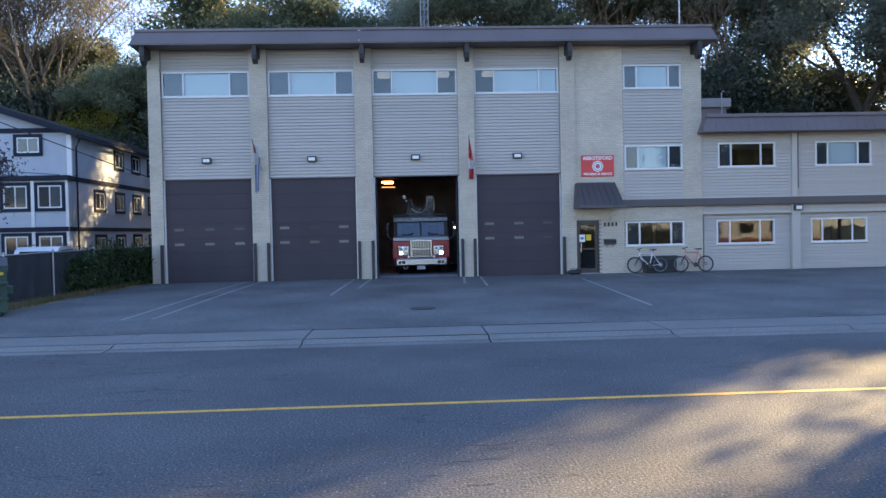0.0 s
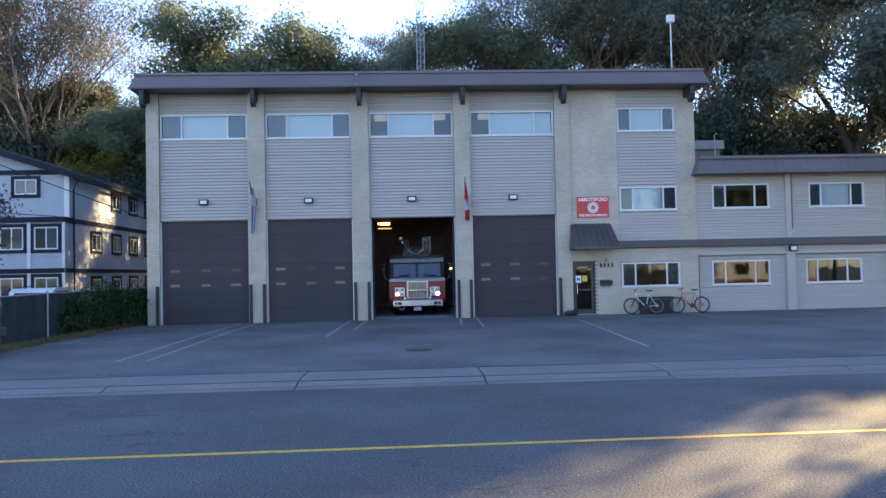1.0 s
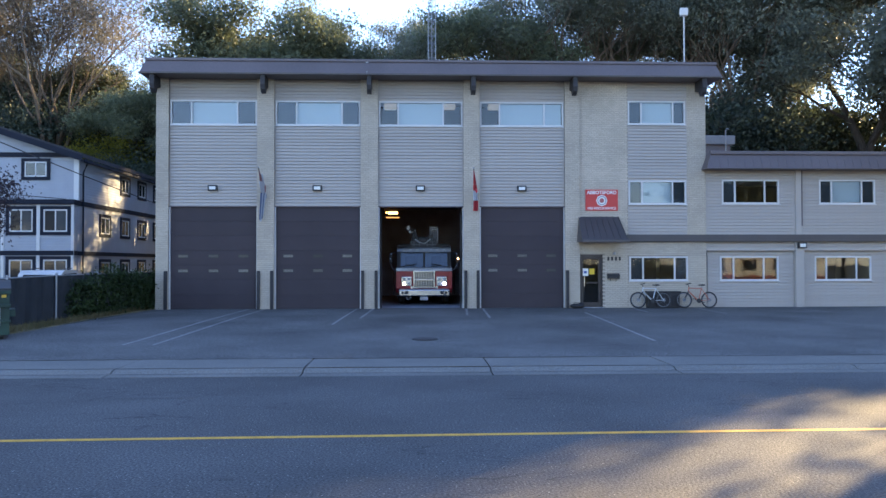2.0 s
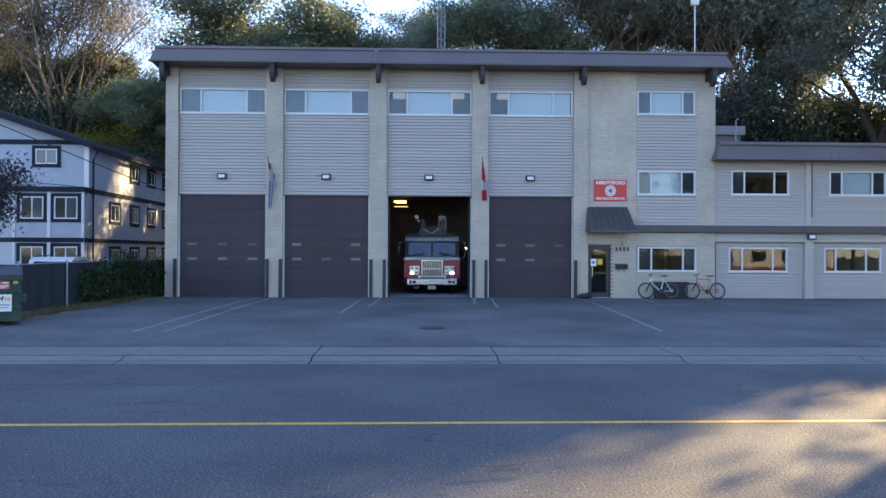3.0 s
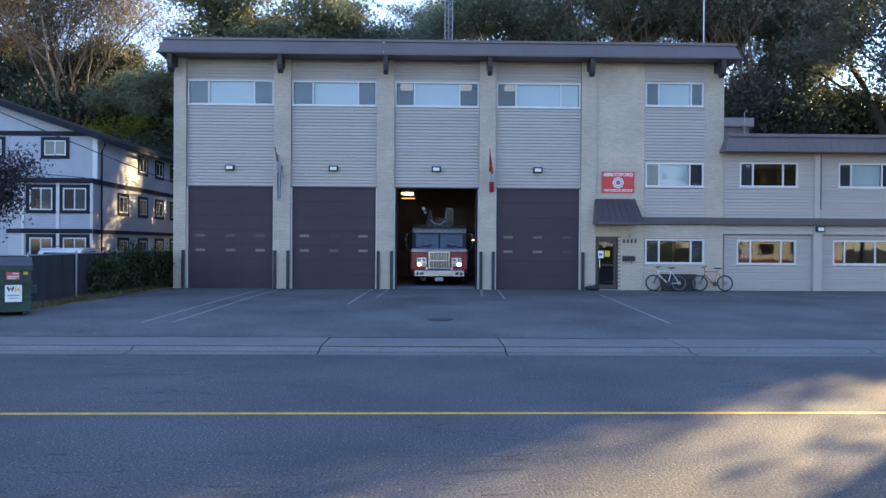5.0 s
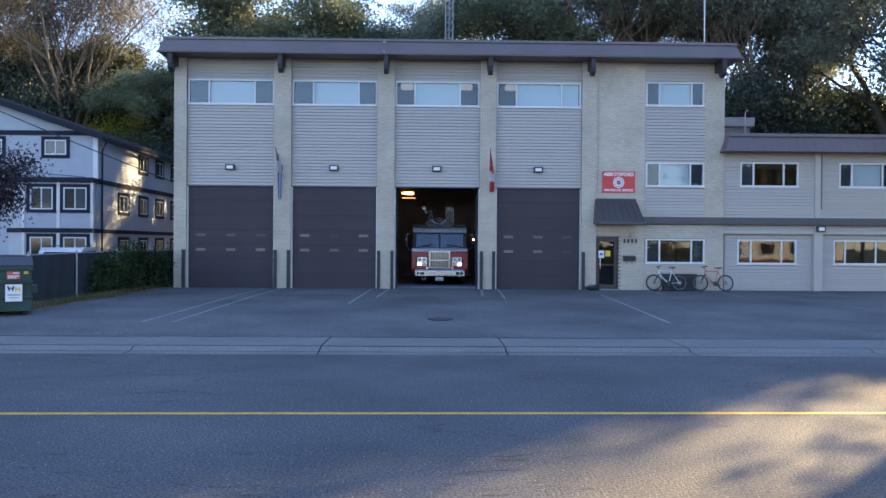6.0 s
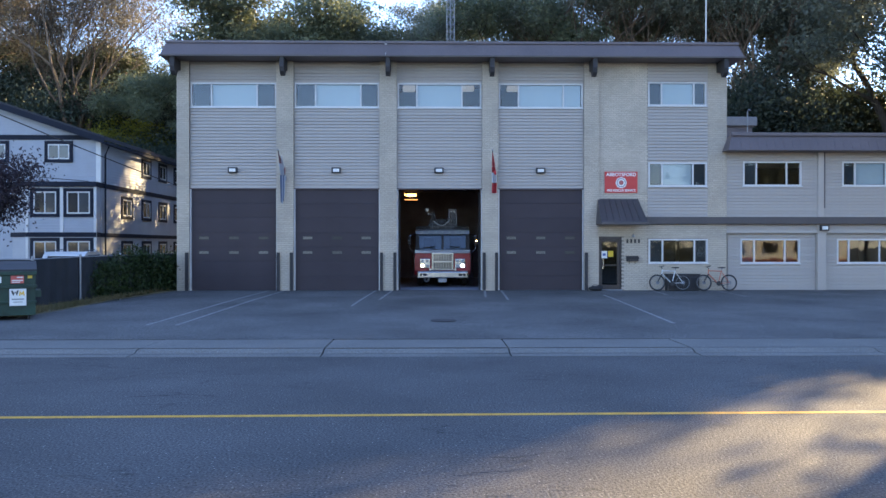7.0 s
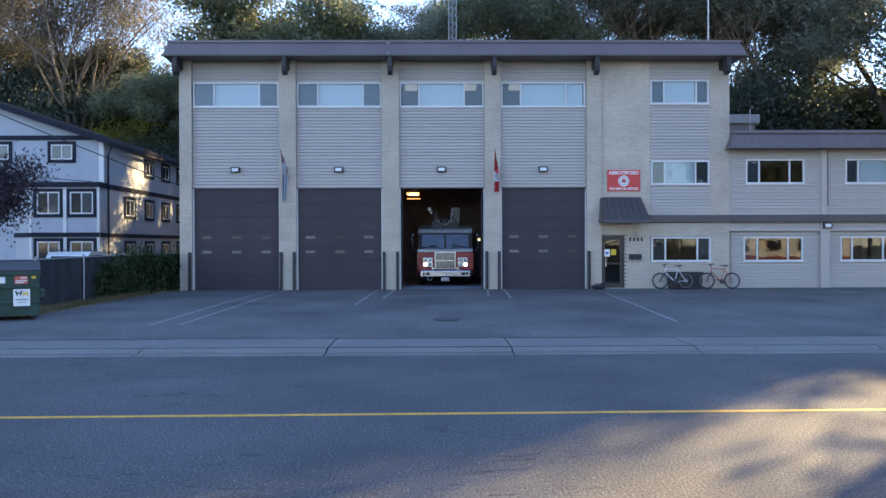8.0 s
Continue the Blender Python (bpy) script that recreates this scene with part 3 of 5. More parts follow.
part("pane_light", Shape().soft(9.5, 10.0, 33.0, 33.2, 5.84, 5.9, 0.01).soft(13.6, 14.2, 32.4, 32.6, 5.84, 5.9, 0.01).soft(-1.7, -1.15, 31.9, 32.3, 8.88, 9.12, 0.05).soft(0.86, 1.42, 31.9, 32.3, 8.9, 9.12, 0.05).soft(2.85, 3.42, 31.9, 32.3, 8.9, 9.12, 0.05),
     mat("warm_tube_light", (0.9, 0.85, 0.7), emit=(1.0, 0.9, 0.72), power=0.07), station, "warm ceiling light seen through a window")

# eaves: a sloping fascia on all sides, a soffit and the roof
def mansard(x0, x1, y0, y1, z0, z1, inset, name, top=True):
    lo = [(x0, y0, z0), (x1, y0, z0), (x1, y1, z0), (x0, y1, z0)]
    hi = [(x0 + inset, y0 + inset, z1), (x1 - inset, y0 + inset, z1), (x1 - inset, y1, z1), (x0 + inset, y1, z1)]
    return part(name, Shape().add(lo + hi, [(0, 1, 5, 4), (1, 2, 6, 5), (2, 3, 7, 6), (3, 0, 4, 7), (4, 5, 6, 7), (3, 2, 1, 0)]), M_FASCIA, station)


r = mansard(-11.27, 12.17, 29.2, BACK + 0.4, 9.70, 10.28, 0.22, "roof")
part("gravel_stop", Shape().soft(-11.1, 12.0, 29.36, 29.5, 10.25, 10.36, 0.02).soft(-11.1, -10.96, 29.5, BACK, 10.25, 10.36, 0.02).soft(11.86, 12.0, 29.5, BACK, 10.25, 10.36, 0.02), M_FASCIA, r)
part("drip_edge", Shape().box(-11.29, 12.19, 29.17, 29.2, 9.69, 9.75), M_SOFFIT, r)
for x in (-2.28,):
    part("fascia_joint", Shape().box(x - 0.006, x + 0.006, 29.19, 29.22, 9.72, 9.85).box(x - 0.05, x + 0.05, 29.37, 29.44, 10.22, 10.34), M_VINYL, r)
beam = Shape().prism([(30.3, 9.69), (29.26, 9.69), (29.24, 9.3), (29.3, 9.12), (29.42, 9.02), (29.58, 8.99), (29.7, 9.2), (30.06, 9.3), (30.3, 9.3)], "x", -0.09, 0.09).mesh("beam", M_BEAM)
for x in (-10.78, -6.43, -2.2, 2.0, 6.14, 11.45):
    o = new("beam", beam)
    o.parent = station
    o.location = (x, 0, 0)
wr = mansard(11.60, WING_R + 0.5, 29.45, BACK + 0.3, 6.02, 6.66, 0.24, "wing_roof")
part("parapet_cap", Shape().soft(11.80, WING_R + 0.3, 29.6, 29.78, 6.62, 6.76, 0.02), M_FASCIA, wr)
for i in range(26):
    x = 11.8 + i * 0.35
    part("seam", Shape().prism([(29.44, 6.03), (29.68, 6.65), (29.70, 6.65), (29.46, 6.03)], "x", x, x + 0.015), M_FASCIA, wr)

# garage doors
for k, (a, b) in enumerate(BAYS):
    t = part("door_jamb", Shape().box(a, a + 0.05, 30.16, 30.3, BASE - 0.02, DOORTOP - 0.02).box(b - 0.04, b, 30.2, 30.3, BASE - 0.02, DOORTOP - 0.02), M_VINYL, station, "white door jamb")
    part("door_head", Shape().box(a, b, 30.14, 30.3, DOORTOP - 0.015, DOORTOP + 0.03), M_FASCIA, station)
    part("corner_guard", Shape().soft(a - 0.14, a - 0.02, 29.94, 30.05, BASE - 0.05, 1.86, 0.01).soft(b + 0.02, b + 0.14, 29.94, 30.05, BASE - 0.05, 1.86, 0.01), M_BEAM, station, "dark steel corner guards on the brick pillars")
    if k == 2:
        # the raised door leaves its lower edge and rails
        part("door_rail", Shape().tube([(a + 0.1, 30.4, BASE), (a + 0.1, 30.4, 4.2), (a + 0.1, 30.8, 4.55), (a + 0.1, 34.5, 4.62)], 0.025).tube([(b - 0.1, 30.4, BASE), (b - 0.1, 30.4, 4.2), (b - 0.1, 30.8, 4.55), (b - 0.1, 34.5, 4.62)], 0.025), M_BEAM, station)
        part("raised_door", Shape().box(a + 0.1, b - 0.1, 30.9, 34.6, 4.66, 4.71), M_DOOR, station)
        continue
    g = part("garage_door", Shape().box(a + 0.05, b - 0.05, 30.27, 30.3, BASE - 0.02, DOORTOP - 0.01), M_BEAM, station, "closed dark brown sectional garage door with small slot windows")
    h = (DOORTOP - BASE) / 7
    pm = Shape().soft(a + 0.055, b - 0.055, 30.235, 30.275, 0.0015, h - 0.0015, 0.004, n=1).mesh("door_panel", M_DOOR)
    for i in range(7):
        o = new("door_panel", pm)
        o.parent = g
        o.location = (0, 0, BASE + i * h)
    for zz in (1.80, 2.40):
        for j in range(3):
            cx = a + 0.05 + (b - a - 0.1) * (0.145, 0.5, 0.85)[j]
            part("slot_frame", Shape().box(cx - 0.21, cx + 0.21, 30.222, 30.24, zz - 0.015, zz + 0.005).box(cx - 0.21, cx + 0.21, 30.222, 30.24, zz + 0.11, zz + 0.13).box(cx - 0.21, cx - 0.19, 30.222, 30.24, zz + 0.005, zz + 0.11).box(cx + 0.19, cx + 0.21, 30.222, 30.24, zz + 0.005, zz + 0.11), M_BEAM, g)
            part("slot_window", Shape().box(cx - 0.19, cx + 0.19, 30.226, 30.233, zz + 0.005, zz + 0.11), M_SLOT_VIEW, g)




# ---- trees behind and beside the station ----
T_GREEN = tree("maple", 3, 19, "tall broadleaf tree with dense green leaves paled for haze", M_LEAF_HAZE, M_BARK_D, trunk=0.26, depth=4, per=62, clump=0.62, size=0.105)
T_GREEN2 = tree("maple", 8, 17, "broad green tree with rounded clumps of leaves", M_LEAF_G, M_BARK_D, trunk=0.26, depth=4, per=60, clump=0.5, size=0.11, spread=0.55)
T_TALL = tree("alder", 5, 24, "tall slender tree with bare grey stems and thin leaves", M_LEAF_HAZE, M_BARK, trunk=0.17, stems=4, depth=3, per=46, clump=0.7, size=0.11, first=0.45, spread=0.34, lean=0.05)
T_AUT = tree("cottonwood", 12, 24, "large multi-stemmed tree with thinning brownish autumn leaves", M_LEAF_A, M_BARK, trunk=0.22, stems=4, depth=4, per=25, clump=0.66, size=0.09, first=0.24, spread=0.27, lean=0.07)
T_FAR = tree("maple", 14, 17, "green broadleaf tree added across the road for reflections", M_LEAF_HAZE, M_BARK_D, trunk=0.26, depth=3, per=40, clump=1.1, size=0.36)
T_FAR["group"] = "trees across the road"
# out-of-view tree, added only to cast shade
T_SHADE = tree("maple", 17, 19, "large dense maple out of view, added to shade the road", M_LEAF_HAZE, M_BARK_D, trunk=0.3, depth=3, per=230, clump=0.95, size=0.16, spread=0.5)
T_SHADE["group"] = "trees beyond the side street"
T_YEL = tree("bush", 21, 7, "sunlit yellow-green bushy tree", M_LEAF_Y, M_BARK_D, trunk=0.1, stems=2, depth=3, per=60, clump=0.45, size=0.065, first=0.2, spread=0.55)
T_BUSH = tree("bush", 23, 8, "dark green undergrowth bush", M_LEAF_S, M_BARK_D, trunk=0.1, stems=3, depth=3, per=48, clump=0.55, size=0.075, first=0.12, spread=0.6)


PLANTED = set()


def plant(src, x, y, s=1.0, rot=0.0):
    m = pose(x, y, ground_z(x, y), 0, 0, rot) @ Matrix.Diagonal((s, s, s, 1))
    if src.name in PLANTED:
        o = copy_thing(src, m)
    else:
        PLANTED.add(src.name)
        o = src
    o.location, o.rotation_euler, o.scale = (x, y, ground_z(x, y)), (0, 0, radians(rot)), (s, s, s)
    return o


TREES_BESIDE = (
    (T_AUT, -29.3, 60, 1.05, 0), (T_AUT, -38.0, 60, 1.1, 80), (T_GREEN2, -23.5, 62, 0.72, 10), (T_GREEN2, -34.5, 68, 1.0, 50),
    (T_GREEN, -43, 66, 1.1, 40), (T_GREEN2, -16.5, 60, 0.62, 300), (T_BUSH, -15, 61, 1.5, 230), (T_GREEN2, -11.7, 58, 1.36, 90),
    # bushes at x -13 to -8.5 are unseen, added to dapple the house
    (T_GREEN2, -7.0, 59, 1.2, 150), (T_GREEN2, -21.4, 61, 0.86, 200), (T_GREEN2, -25.5, 67, 0.9, 120), (T_BUSH, -8.5, 53, 1.1, 100), (T_YEL, -9.5, 55.5, 1.5, 10), (T_BUSH, -10.0, 59, 1.0, 10), (T_BUSH, -13.0, 51.5, 0.72, 70), (T_YEL, -23.6, 62, 1.5, 40), (T_BUSH, -20.5, 58, 1.35, 60), (T_BUSH, -39, 62, 2.1, 0),
    (T_BUSH, -31.5, 63.5, 1.9, 120), (T_BUSH, -26.0, 65, 2.0, 240), (T_BUSH, -35.5, 66, 2.3, 60), (T_BUSH, -20.5, 63, 1.75, 20),
)
TREES_BEHIND = (
    (T_GREEN, -3.8, 70, 0.86, 20), (T_GREEN, 1.8, 67, 1.02, 120), (T_GREEN2, 6.5, 66, 1.28, 300), (T_TALL, 11.0, 62, 0.95, 0),
    (T_TALL, 16.0, 64, 1.0, 60), (T_TALL, 20.5, 61, 1.0, 130), (T_TALL, 25.5, 60, 1.0, 30), (T_TALL, 31.0, 62, 1.05, 200),
    (T_GREEN, 24.0, 66, 1.0, 250), (T_GREEN, 31.0, 64, 1.0, 300), (T_YEL, 19.0, 52.5, 1.1, 0), (T_YEL, 23.6, 53, 1.15, 90), (T_YEL, 27.6, 53, 1.3, 210),
    (T_BUSH, 15.5, 60, 2.1, 20), (T_BUSH, 22.5, 58, 2.2, 140), (T_BUSH, 33.5, 62, 2.2, 260), (T_BUSH, 28.5, 62, 2.0, 100), (T_GREEN, 27.5, 70, 1.1, 40), (T_GREEN, 20.0, 69, 1.0, 160), (T_GREEN, 34.5, 70, 1.1, 100),
)
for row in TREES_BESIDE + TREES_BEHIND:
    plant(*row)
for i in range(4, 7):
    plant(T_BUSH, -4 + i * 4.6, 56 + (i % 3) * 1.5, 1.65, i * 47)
# mostly unseen trees, added to shade the road; one gap lets the sun through
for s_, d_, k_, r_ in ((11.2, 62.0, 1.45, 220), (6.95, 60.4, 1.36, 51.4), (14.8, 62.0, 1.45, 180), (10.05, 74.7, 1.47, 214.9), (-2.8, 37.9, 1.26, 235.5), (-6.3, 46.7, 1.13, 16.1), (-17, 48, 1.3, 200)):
    plant(T_GREEN if s_ > 10.8 else T_SHADE, d_ * 0.7071 - s_ * 0.7071, d_ * 0.7071 + s_ * 0.7071, k_, r_)


# ---- paint on the ground ----
def gz(y):
    pts = ((15.42, 0.085), (20, 0.16), (25, 0.25), (30.6, BASE))
    for (a, za), (b, zb) in zip(pts, pts[1:]):
        if y <= b:
            return za + (zb - za) * (y - a) / (b - a)
    return BASE


cl = Shape()
for i in range(40):
    a, b = -60 + 3 * i, -57 + 3 * i
    f = lambda x: 8.205 + 0.0129 * x
    cl.add([(a, f(a) - 0.06, 0.004), (b, f(b) - 0.06, 0.004), (b, f(b) + 0.06, 0.004), (a, f(a) + 0.06, 0.004)], [(0, 1, 2, 3)])
setting("centre_line", cl, M_LINE_Y, "single yellow painted centre line along the road", "road marking")
for x0, y0, x1, y1 in ((-7.68, 18.0, -7.1, 30.0), (-6.92, 18.0, -6.45, 30.0), (-3.0, 23.0, -2.73, 30.0), (-2.28, 25.2, -2.05, 30.0), (1.52, 26.4, 1.74, 30.0), (2.22, 25.2, 2.42, 30.0),
                       (6.05, 27.4, 5.8, 18.2), (8.6, 30.0, 8.5, 27.5), (11.2, 30.0, 11.15, 26.5), (15.1, 30.0, 15.3, 27.0), (18.8, 30.0, 19.0, 26.5)):
    s = Shape()
    n = 8
    for i in range(n):
        ya, yb = y0 + (y1 - y0) * i / n, y0 + (y1 - y0) * (i + 1) / n
        xa, xb = x0 + (x1 - x0) * i / n, x0 + (x1 - x0) * (i + 1) / n
        q = [(xa - 0.045, ya, gz(ya) + 0.005), (xa + 0.045, ya, gz(ya) + 0.005), (xb + 0.045, yb, gz(yb) + 0.005), (xb - 0.045, yb, gz(yb) + 0.005)]
        s.add(q if y1 > y0 else q[::-1], [(0, 1, 2, 3)])
    setting("parking_line", s, M_LINE_W, "faded white parking line on the forecourt", "road marking")
s = Shape().disc((-0.14, 18.9, gz(18.9) + 0.006), 0.31, "z", 0.014).ring((-0.14, 18.9, gz(18.9) + 0.006), 0.33, 0.012, "z")
tagged(setting("manhole_cover", s, M_BEAM, "round dark iron manhole cover in the asphalt", "manhole cover"))
# tar seams and patched strips on the road
M_TAR = mat("tar_seam", (0.018, 0.018, 0.02), 0.6, var=0.3)
rng = random.Random(4)
seams = Shape()
for x, y, ln in ((-8.5, 11.1, 4.0), (-5, 11.0, 1.2), *[(rng.uniform(-4.6, 0.6), rng.uniform(4.9, 6.4), rng.uniform(0.06, 0.3)) for _ in range(46)], *[(rng.uniform(-1.5, 3.5), rng.uniform(7.2, 7.6), rng.uniform(0.08, 0.25)) for _ in range(9)]):
    px, py = x, y
    for i in range(int(ln / 0.06) + 1):
        nx, ny = px + 0.06, py + rng.uniform(-0.012, 0.012)
        wd = rng.uniform(0.002, 0.009) * (1.0 if ln < 1 else 1.4)
        seams.add([(px, py - wd, 0.003), (nx, ny - wd, 0.003), (nx, ny + wd, 0.003), (px, py + wd, 0.003)], [(0, 1, 2, 3)])
        px, py = nx, ny
setting("tar_seam", seams, M_TAR, "thin dark tar seams in the road", "road crack")

joints = Shape()
for y, z in ((13.32, 0.006), (13.62, 0.017), (13.985, 0.083)):
    for i in range(160):
        xa = -40 + i * 0.5
        w_ = (0.012 if y < 13.4 else 0.018) * (0.7 + 0.6 * rng.random())
        joints.add([(xa, y - w_, z), (xa + 0.5, y - w_, z), (xa + 0.5, y + w_, z), (xa, y + w_, z)], [(0, 1, 2, 3)])
for i in range(300):
    xa, wa = -24 + i * 0.16, rng.uniform(0.008, 0.05)
    if rng.random() < 0.75:
        joints.add([(xa, 15.41 - wa, 0.089), (xa + 0.16, 15.41 - wa * rng.random(), 0.089), (xa + 0.16, 15.43, 0.0895), (xa, 15.43, 0.0895)], [(0, 1, 2, 3)])
setting("kerb_joint", joints, M_TAR, "dark joints along the low kerb", "kerb")

# ---- side yard: grass strip, fence, ivy, skip, parked car ----
FA, FB = Vector((-12.75, 22.3)), Vector((-11.05, 31.4))
gs = sheet([0, 0.25, 0.5, 0.75, 1.0], [i / 20 for i in range(21)], lambda u, v: 0)
gs.v = [((1 - u) * (-12.75 - 1.3 + (1.7 + 0.9) * v) + u * (-11.85 + 0.95 * v + 0.1 * math.sin(9 * v)), 19.8 + 11.0 * v, gz(19.8 + 11.0 * v) + 0.006 + 0.07 * (1 - u)) for u, v, _ in gs.v]
setting("grass_strip", gs, M_GRASS, "strip of dry patchy grass along the fence", "grass", smooth=True)
g = np.random.default_rng(5)
tuft = Shape()
for i in range(3800):
    v, u = g.uniform(0, 1), g.uniform(0, 1) ** 0.8
    x = (1 - u) * (-12.9 + 1.75 * v) + u * (-11.8 + 0.68 * v)
    y = 19.8 + 11 * v
    z = gz(y) + 0.02
    a, h, l = g.uniform(0, 6.28), g.uniform(0.05, 0.2), g.uniform(-0.08, 0.08)
    dx, dy = 0.012 * math.cos(a), 0.012 * math.sin(a)
    tuft.add([(x - dx, y - dy, z), (x + dx, y + dy, z), (x + l, y + l * 0.5, z + h)], [(0, 1, 2)])
setting("grass_tufts", tuft, leaf_mat("grass_blades", (0.07, 0.075, 0.025), (0.24, 0.18, 0.09), 0.3), "dry grass blades beside the fence", "grass", kind="stuff")

M_GALV = mat("galvanised_steel", (0.28, 0.29, 0.31), 0.5, 0.6, var=0.15)
M_MESH = mat("dark_privacy_mesh", (0.014, 0.017, 0.022), 0.8, var=0.3, scale=2.5, fine=60, finevar=0.25, bump=0.3)
fence = thing("chain_link_fence", pose(0, 0, 0), "chain-link fence with dark privacy mesh and steel posts", "fence")


def fence_run(a, b, n):
    for i in range(n):
        p, q = a.lerp(b, i / n), a.lerp(b, (i + 1) / n)
        s = Shape()
        k = 12
        for j in range(k):
            u, v = p.lerp(q, j / k), p.lerp(q, (j + 1) / k)
            w1, w2 = 0.03 * math.sin(j * 1.9 + i), 0.03 * math.sin((j + 1) * 1.9 + i)
            z0, z1 = gz(u.y), gz(v.y)
            s.add([(u.x + w1, u.y, z0 + 0.02), (v.x + w2, v.y, z1 + 0.02), (v.x + w2, v.y, z1 + 1.5), (u.x + w1, u.y, z0 + 1.5),
                   (u.x + w1 + 0.012, u.y + 0.012, z0 + 0.02), (v.x + w2 + 0.012, v.y + 0.012, z1 + 0.02), (v.x + w2 + 0.012, v.y + 0.012, z1 + 1.5), (u.x + w1 + 0.012, u.y + 0.012, z0 + 1.5)],
                  [(0, 1, 2, 3), (7, 6, 5, 4), (3, 2, 6, 7)])
        part("privacy_mesh", s, M_MESH, fence)
        part("top_rail", Shape().tube([(p.x, p.y, gz(p.y) + 1.52), (q.x, q.y, gz(q.y) + 1.52)], 0.022), M_GALV, fence)
        post = part("post", Shape().tube([(p.x + 0.04, p.y - 0.03, gz(p.y) - 0.2), (p.x + 0.04, p.y - 0.03, gz(p.y) + 1.58)], 0.032, 10), M_GALV, fence)
        part("post_cap", Shape().ball((p.x + 0.04, p.y - 0.03, gz(p.y) + 1.58), 0.042, 6), M_GALV, post)


fence_run(FA, FB, 4)
fence_run(Vector((-30.0, 22.3)), FA, 7)
# ivy grown over the far half of the fence
tips = []
rng = random.Random(9)
for i in range(330):
    v = 0.30 + 0.72 * rng.random() ** 0.75
    p = FA.lerp(FB, min(v, 1.0))
    tips.append(Vector((p.x + rng.uniform(0.0, 0.2), p.y, gz(p.y) + rng.uniform(0.1, 1.5 + 0.35 * math.sin(v * 14) * rng.random()))))
ivy = thing("ivy", pose(0, 0, 0), "dark green ivy growing over the fence", "ivy")
part("foliage", leaves(31, tips, 34, 0.15, 0.06), leaf_mat("ivy_leaves", (0.015, 0.035, 0.012), (0.05, 0.08, 0.02), 0.25), ivy)
part("stem", Shape().tube([(-12.0, 26.3, 0.25), (-11.95, 26.5, 1.0), (-11.85, 26.8, 1.6)], 0.02, 6, 0.008), M_BARK_D, ivy)
part("stem", Shape().tube([(-11.4, 29.4, 0.25), (-11.35, 29.2, 1.0), (-11.4, 29.0, 1.65)], 0.02, 6, 0.008), M_BARK_D, ivy)

M_SKIP = mat("green_painted_steel", (0.006, 0.026, 0.018), 0.5, var=0.3, scale=2, fine=25, finevar=0.15, tint=(0.012, 0.045, 0.03))
M_LID = mat("black_plastic_lid", (0.02, 0.022, 0.026), 0.5, var=0.2)
M_LABEL = mat("white_label", (0.7, 0.7, 0.68), 0.5, var=0.08)
skip = thing("waste_container", pose(-12.1, 18.95, 0.14, 0, 0, 28) @ Matrix.Diagonal((1.1, 1.1, 1.1, 1)), "dark green steel waste container with black lid and labels", "waste container")
part("body", Shape().prism([(0.0, 0.12), (1.15, 0.12), (1.25, 1.38), (0.05, 1.2), (0.0, 1.14)], "x", -0.95, 0.95), M_SKIP, skip)
part("lid", Shape().prism([(-0.03, 1.19), (1.28, 1.39), (1.28, 1.43), (0.6, 1.38), (-0.03, 1.24)], "x", -0.98, -0.01).prism([(-0.03, 1.19), (1.28, 1.39), (1.28, 1.43), (0.6, 1.38), (-0.03, 1.24)], "x", 0.01, 0.98), M_LID, skip, "black plastic lid")
part("rib", Shape().soft(-0.98, 0.98, -0.05, 0.03, 0.78, 0.86, 0.01).soft(-0.98, 0.98, -0.05, 0.03, 0.42, 0.47, 0.01).soft(-0.98, 0.98, -0.05, 0.03, 1.10, 1.19, 0.01), M_SKIP, skip)
part("fork_pocket", Shape().soft(0.95, 1.08, 0.1, 1.0, 0.55, 0.72, 0.01), M_SKIP, skip)
for x in (-0.8, 0.8):
    for y in (0.15, 1.0):
        part("caster", Shape().disc((x, y, 0.07), 0.07, "x", 0.05), M_BEAM, skip)
lb = part("label", Shape().box(0.39, 0.75, -0.066, -0.052, 0.36, 0.77), M_LABEL, skip, "white company sticker")
part("mark", Shape().prism([(0.42, 0.73), (0.47, 0.6), (0.51, 0.68), (0.55, 0.6), (0.59, 0.73), (0.55, 0.73), (0.53, 0.67), (0.51, 0.72), (0.49, 0.67), (0.46, 0.73)], "y", -0.070, -0.066), M_BEAM, lb)
part("mark", Shape().prism([(0.59, 0.6), (0.61, 0.73), (0.65, 0.66), (0.69, 0.73), (0.72, 0.6), (0.69, 0.6), (0.68, 0.66), (0.65, 0.61), (0.63, 0.66), (0.62, 0.6)], "y", -0.070, -0.066), mat("yellow_mark", (0.7, 0.42, 0.02)), lb)
part("mark", Shape().box(0.44, 0.70, -0.070, -0.066, 0.5, 0.535).box(0.47, 0.67, -0.070, -0.066, 0.44, 0.46), mat("grey_print", (0.3, 0.3, 0.3)), lb)
l2 = part("label", Shape().box(0.42, 0.70, -0.012, -0.003, 0.9, 1.09), mat("red_label", (0.5, 0.1, 0.08), 0.5), skip, "red and white warning label")
part("mark", Shape().box(0.44, 0.68, -0.016, -0.012, 0.96, 0.985).box(0.44, 0.62, -0.016, -0.012, 0.92, 0.94).box(0.55, 0.68, -0.016, -0.012, 1.03, 1.06), M_LABEL, l2)
part("label", Shape().box(0.01, 0.22, -0.012, -0.003, 0.92, 1.07), M_LABEL, skip)
part("label", Shape().box(0.78, 0.88, -0.012, -0.003, 1.02, 1.09), mat("yellow_label", (0.6, 0.4, 0.05)), skip)

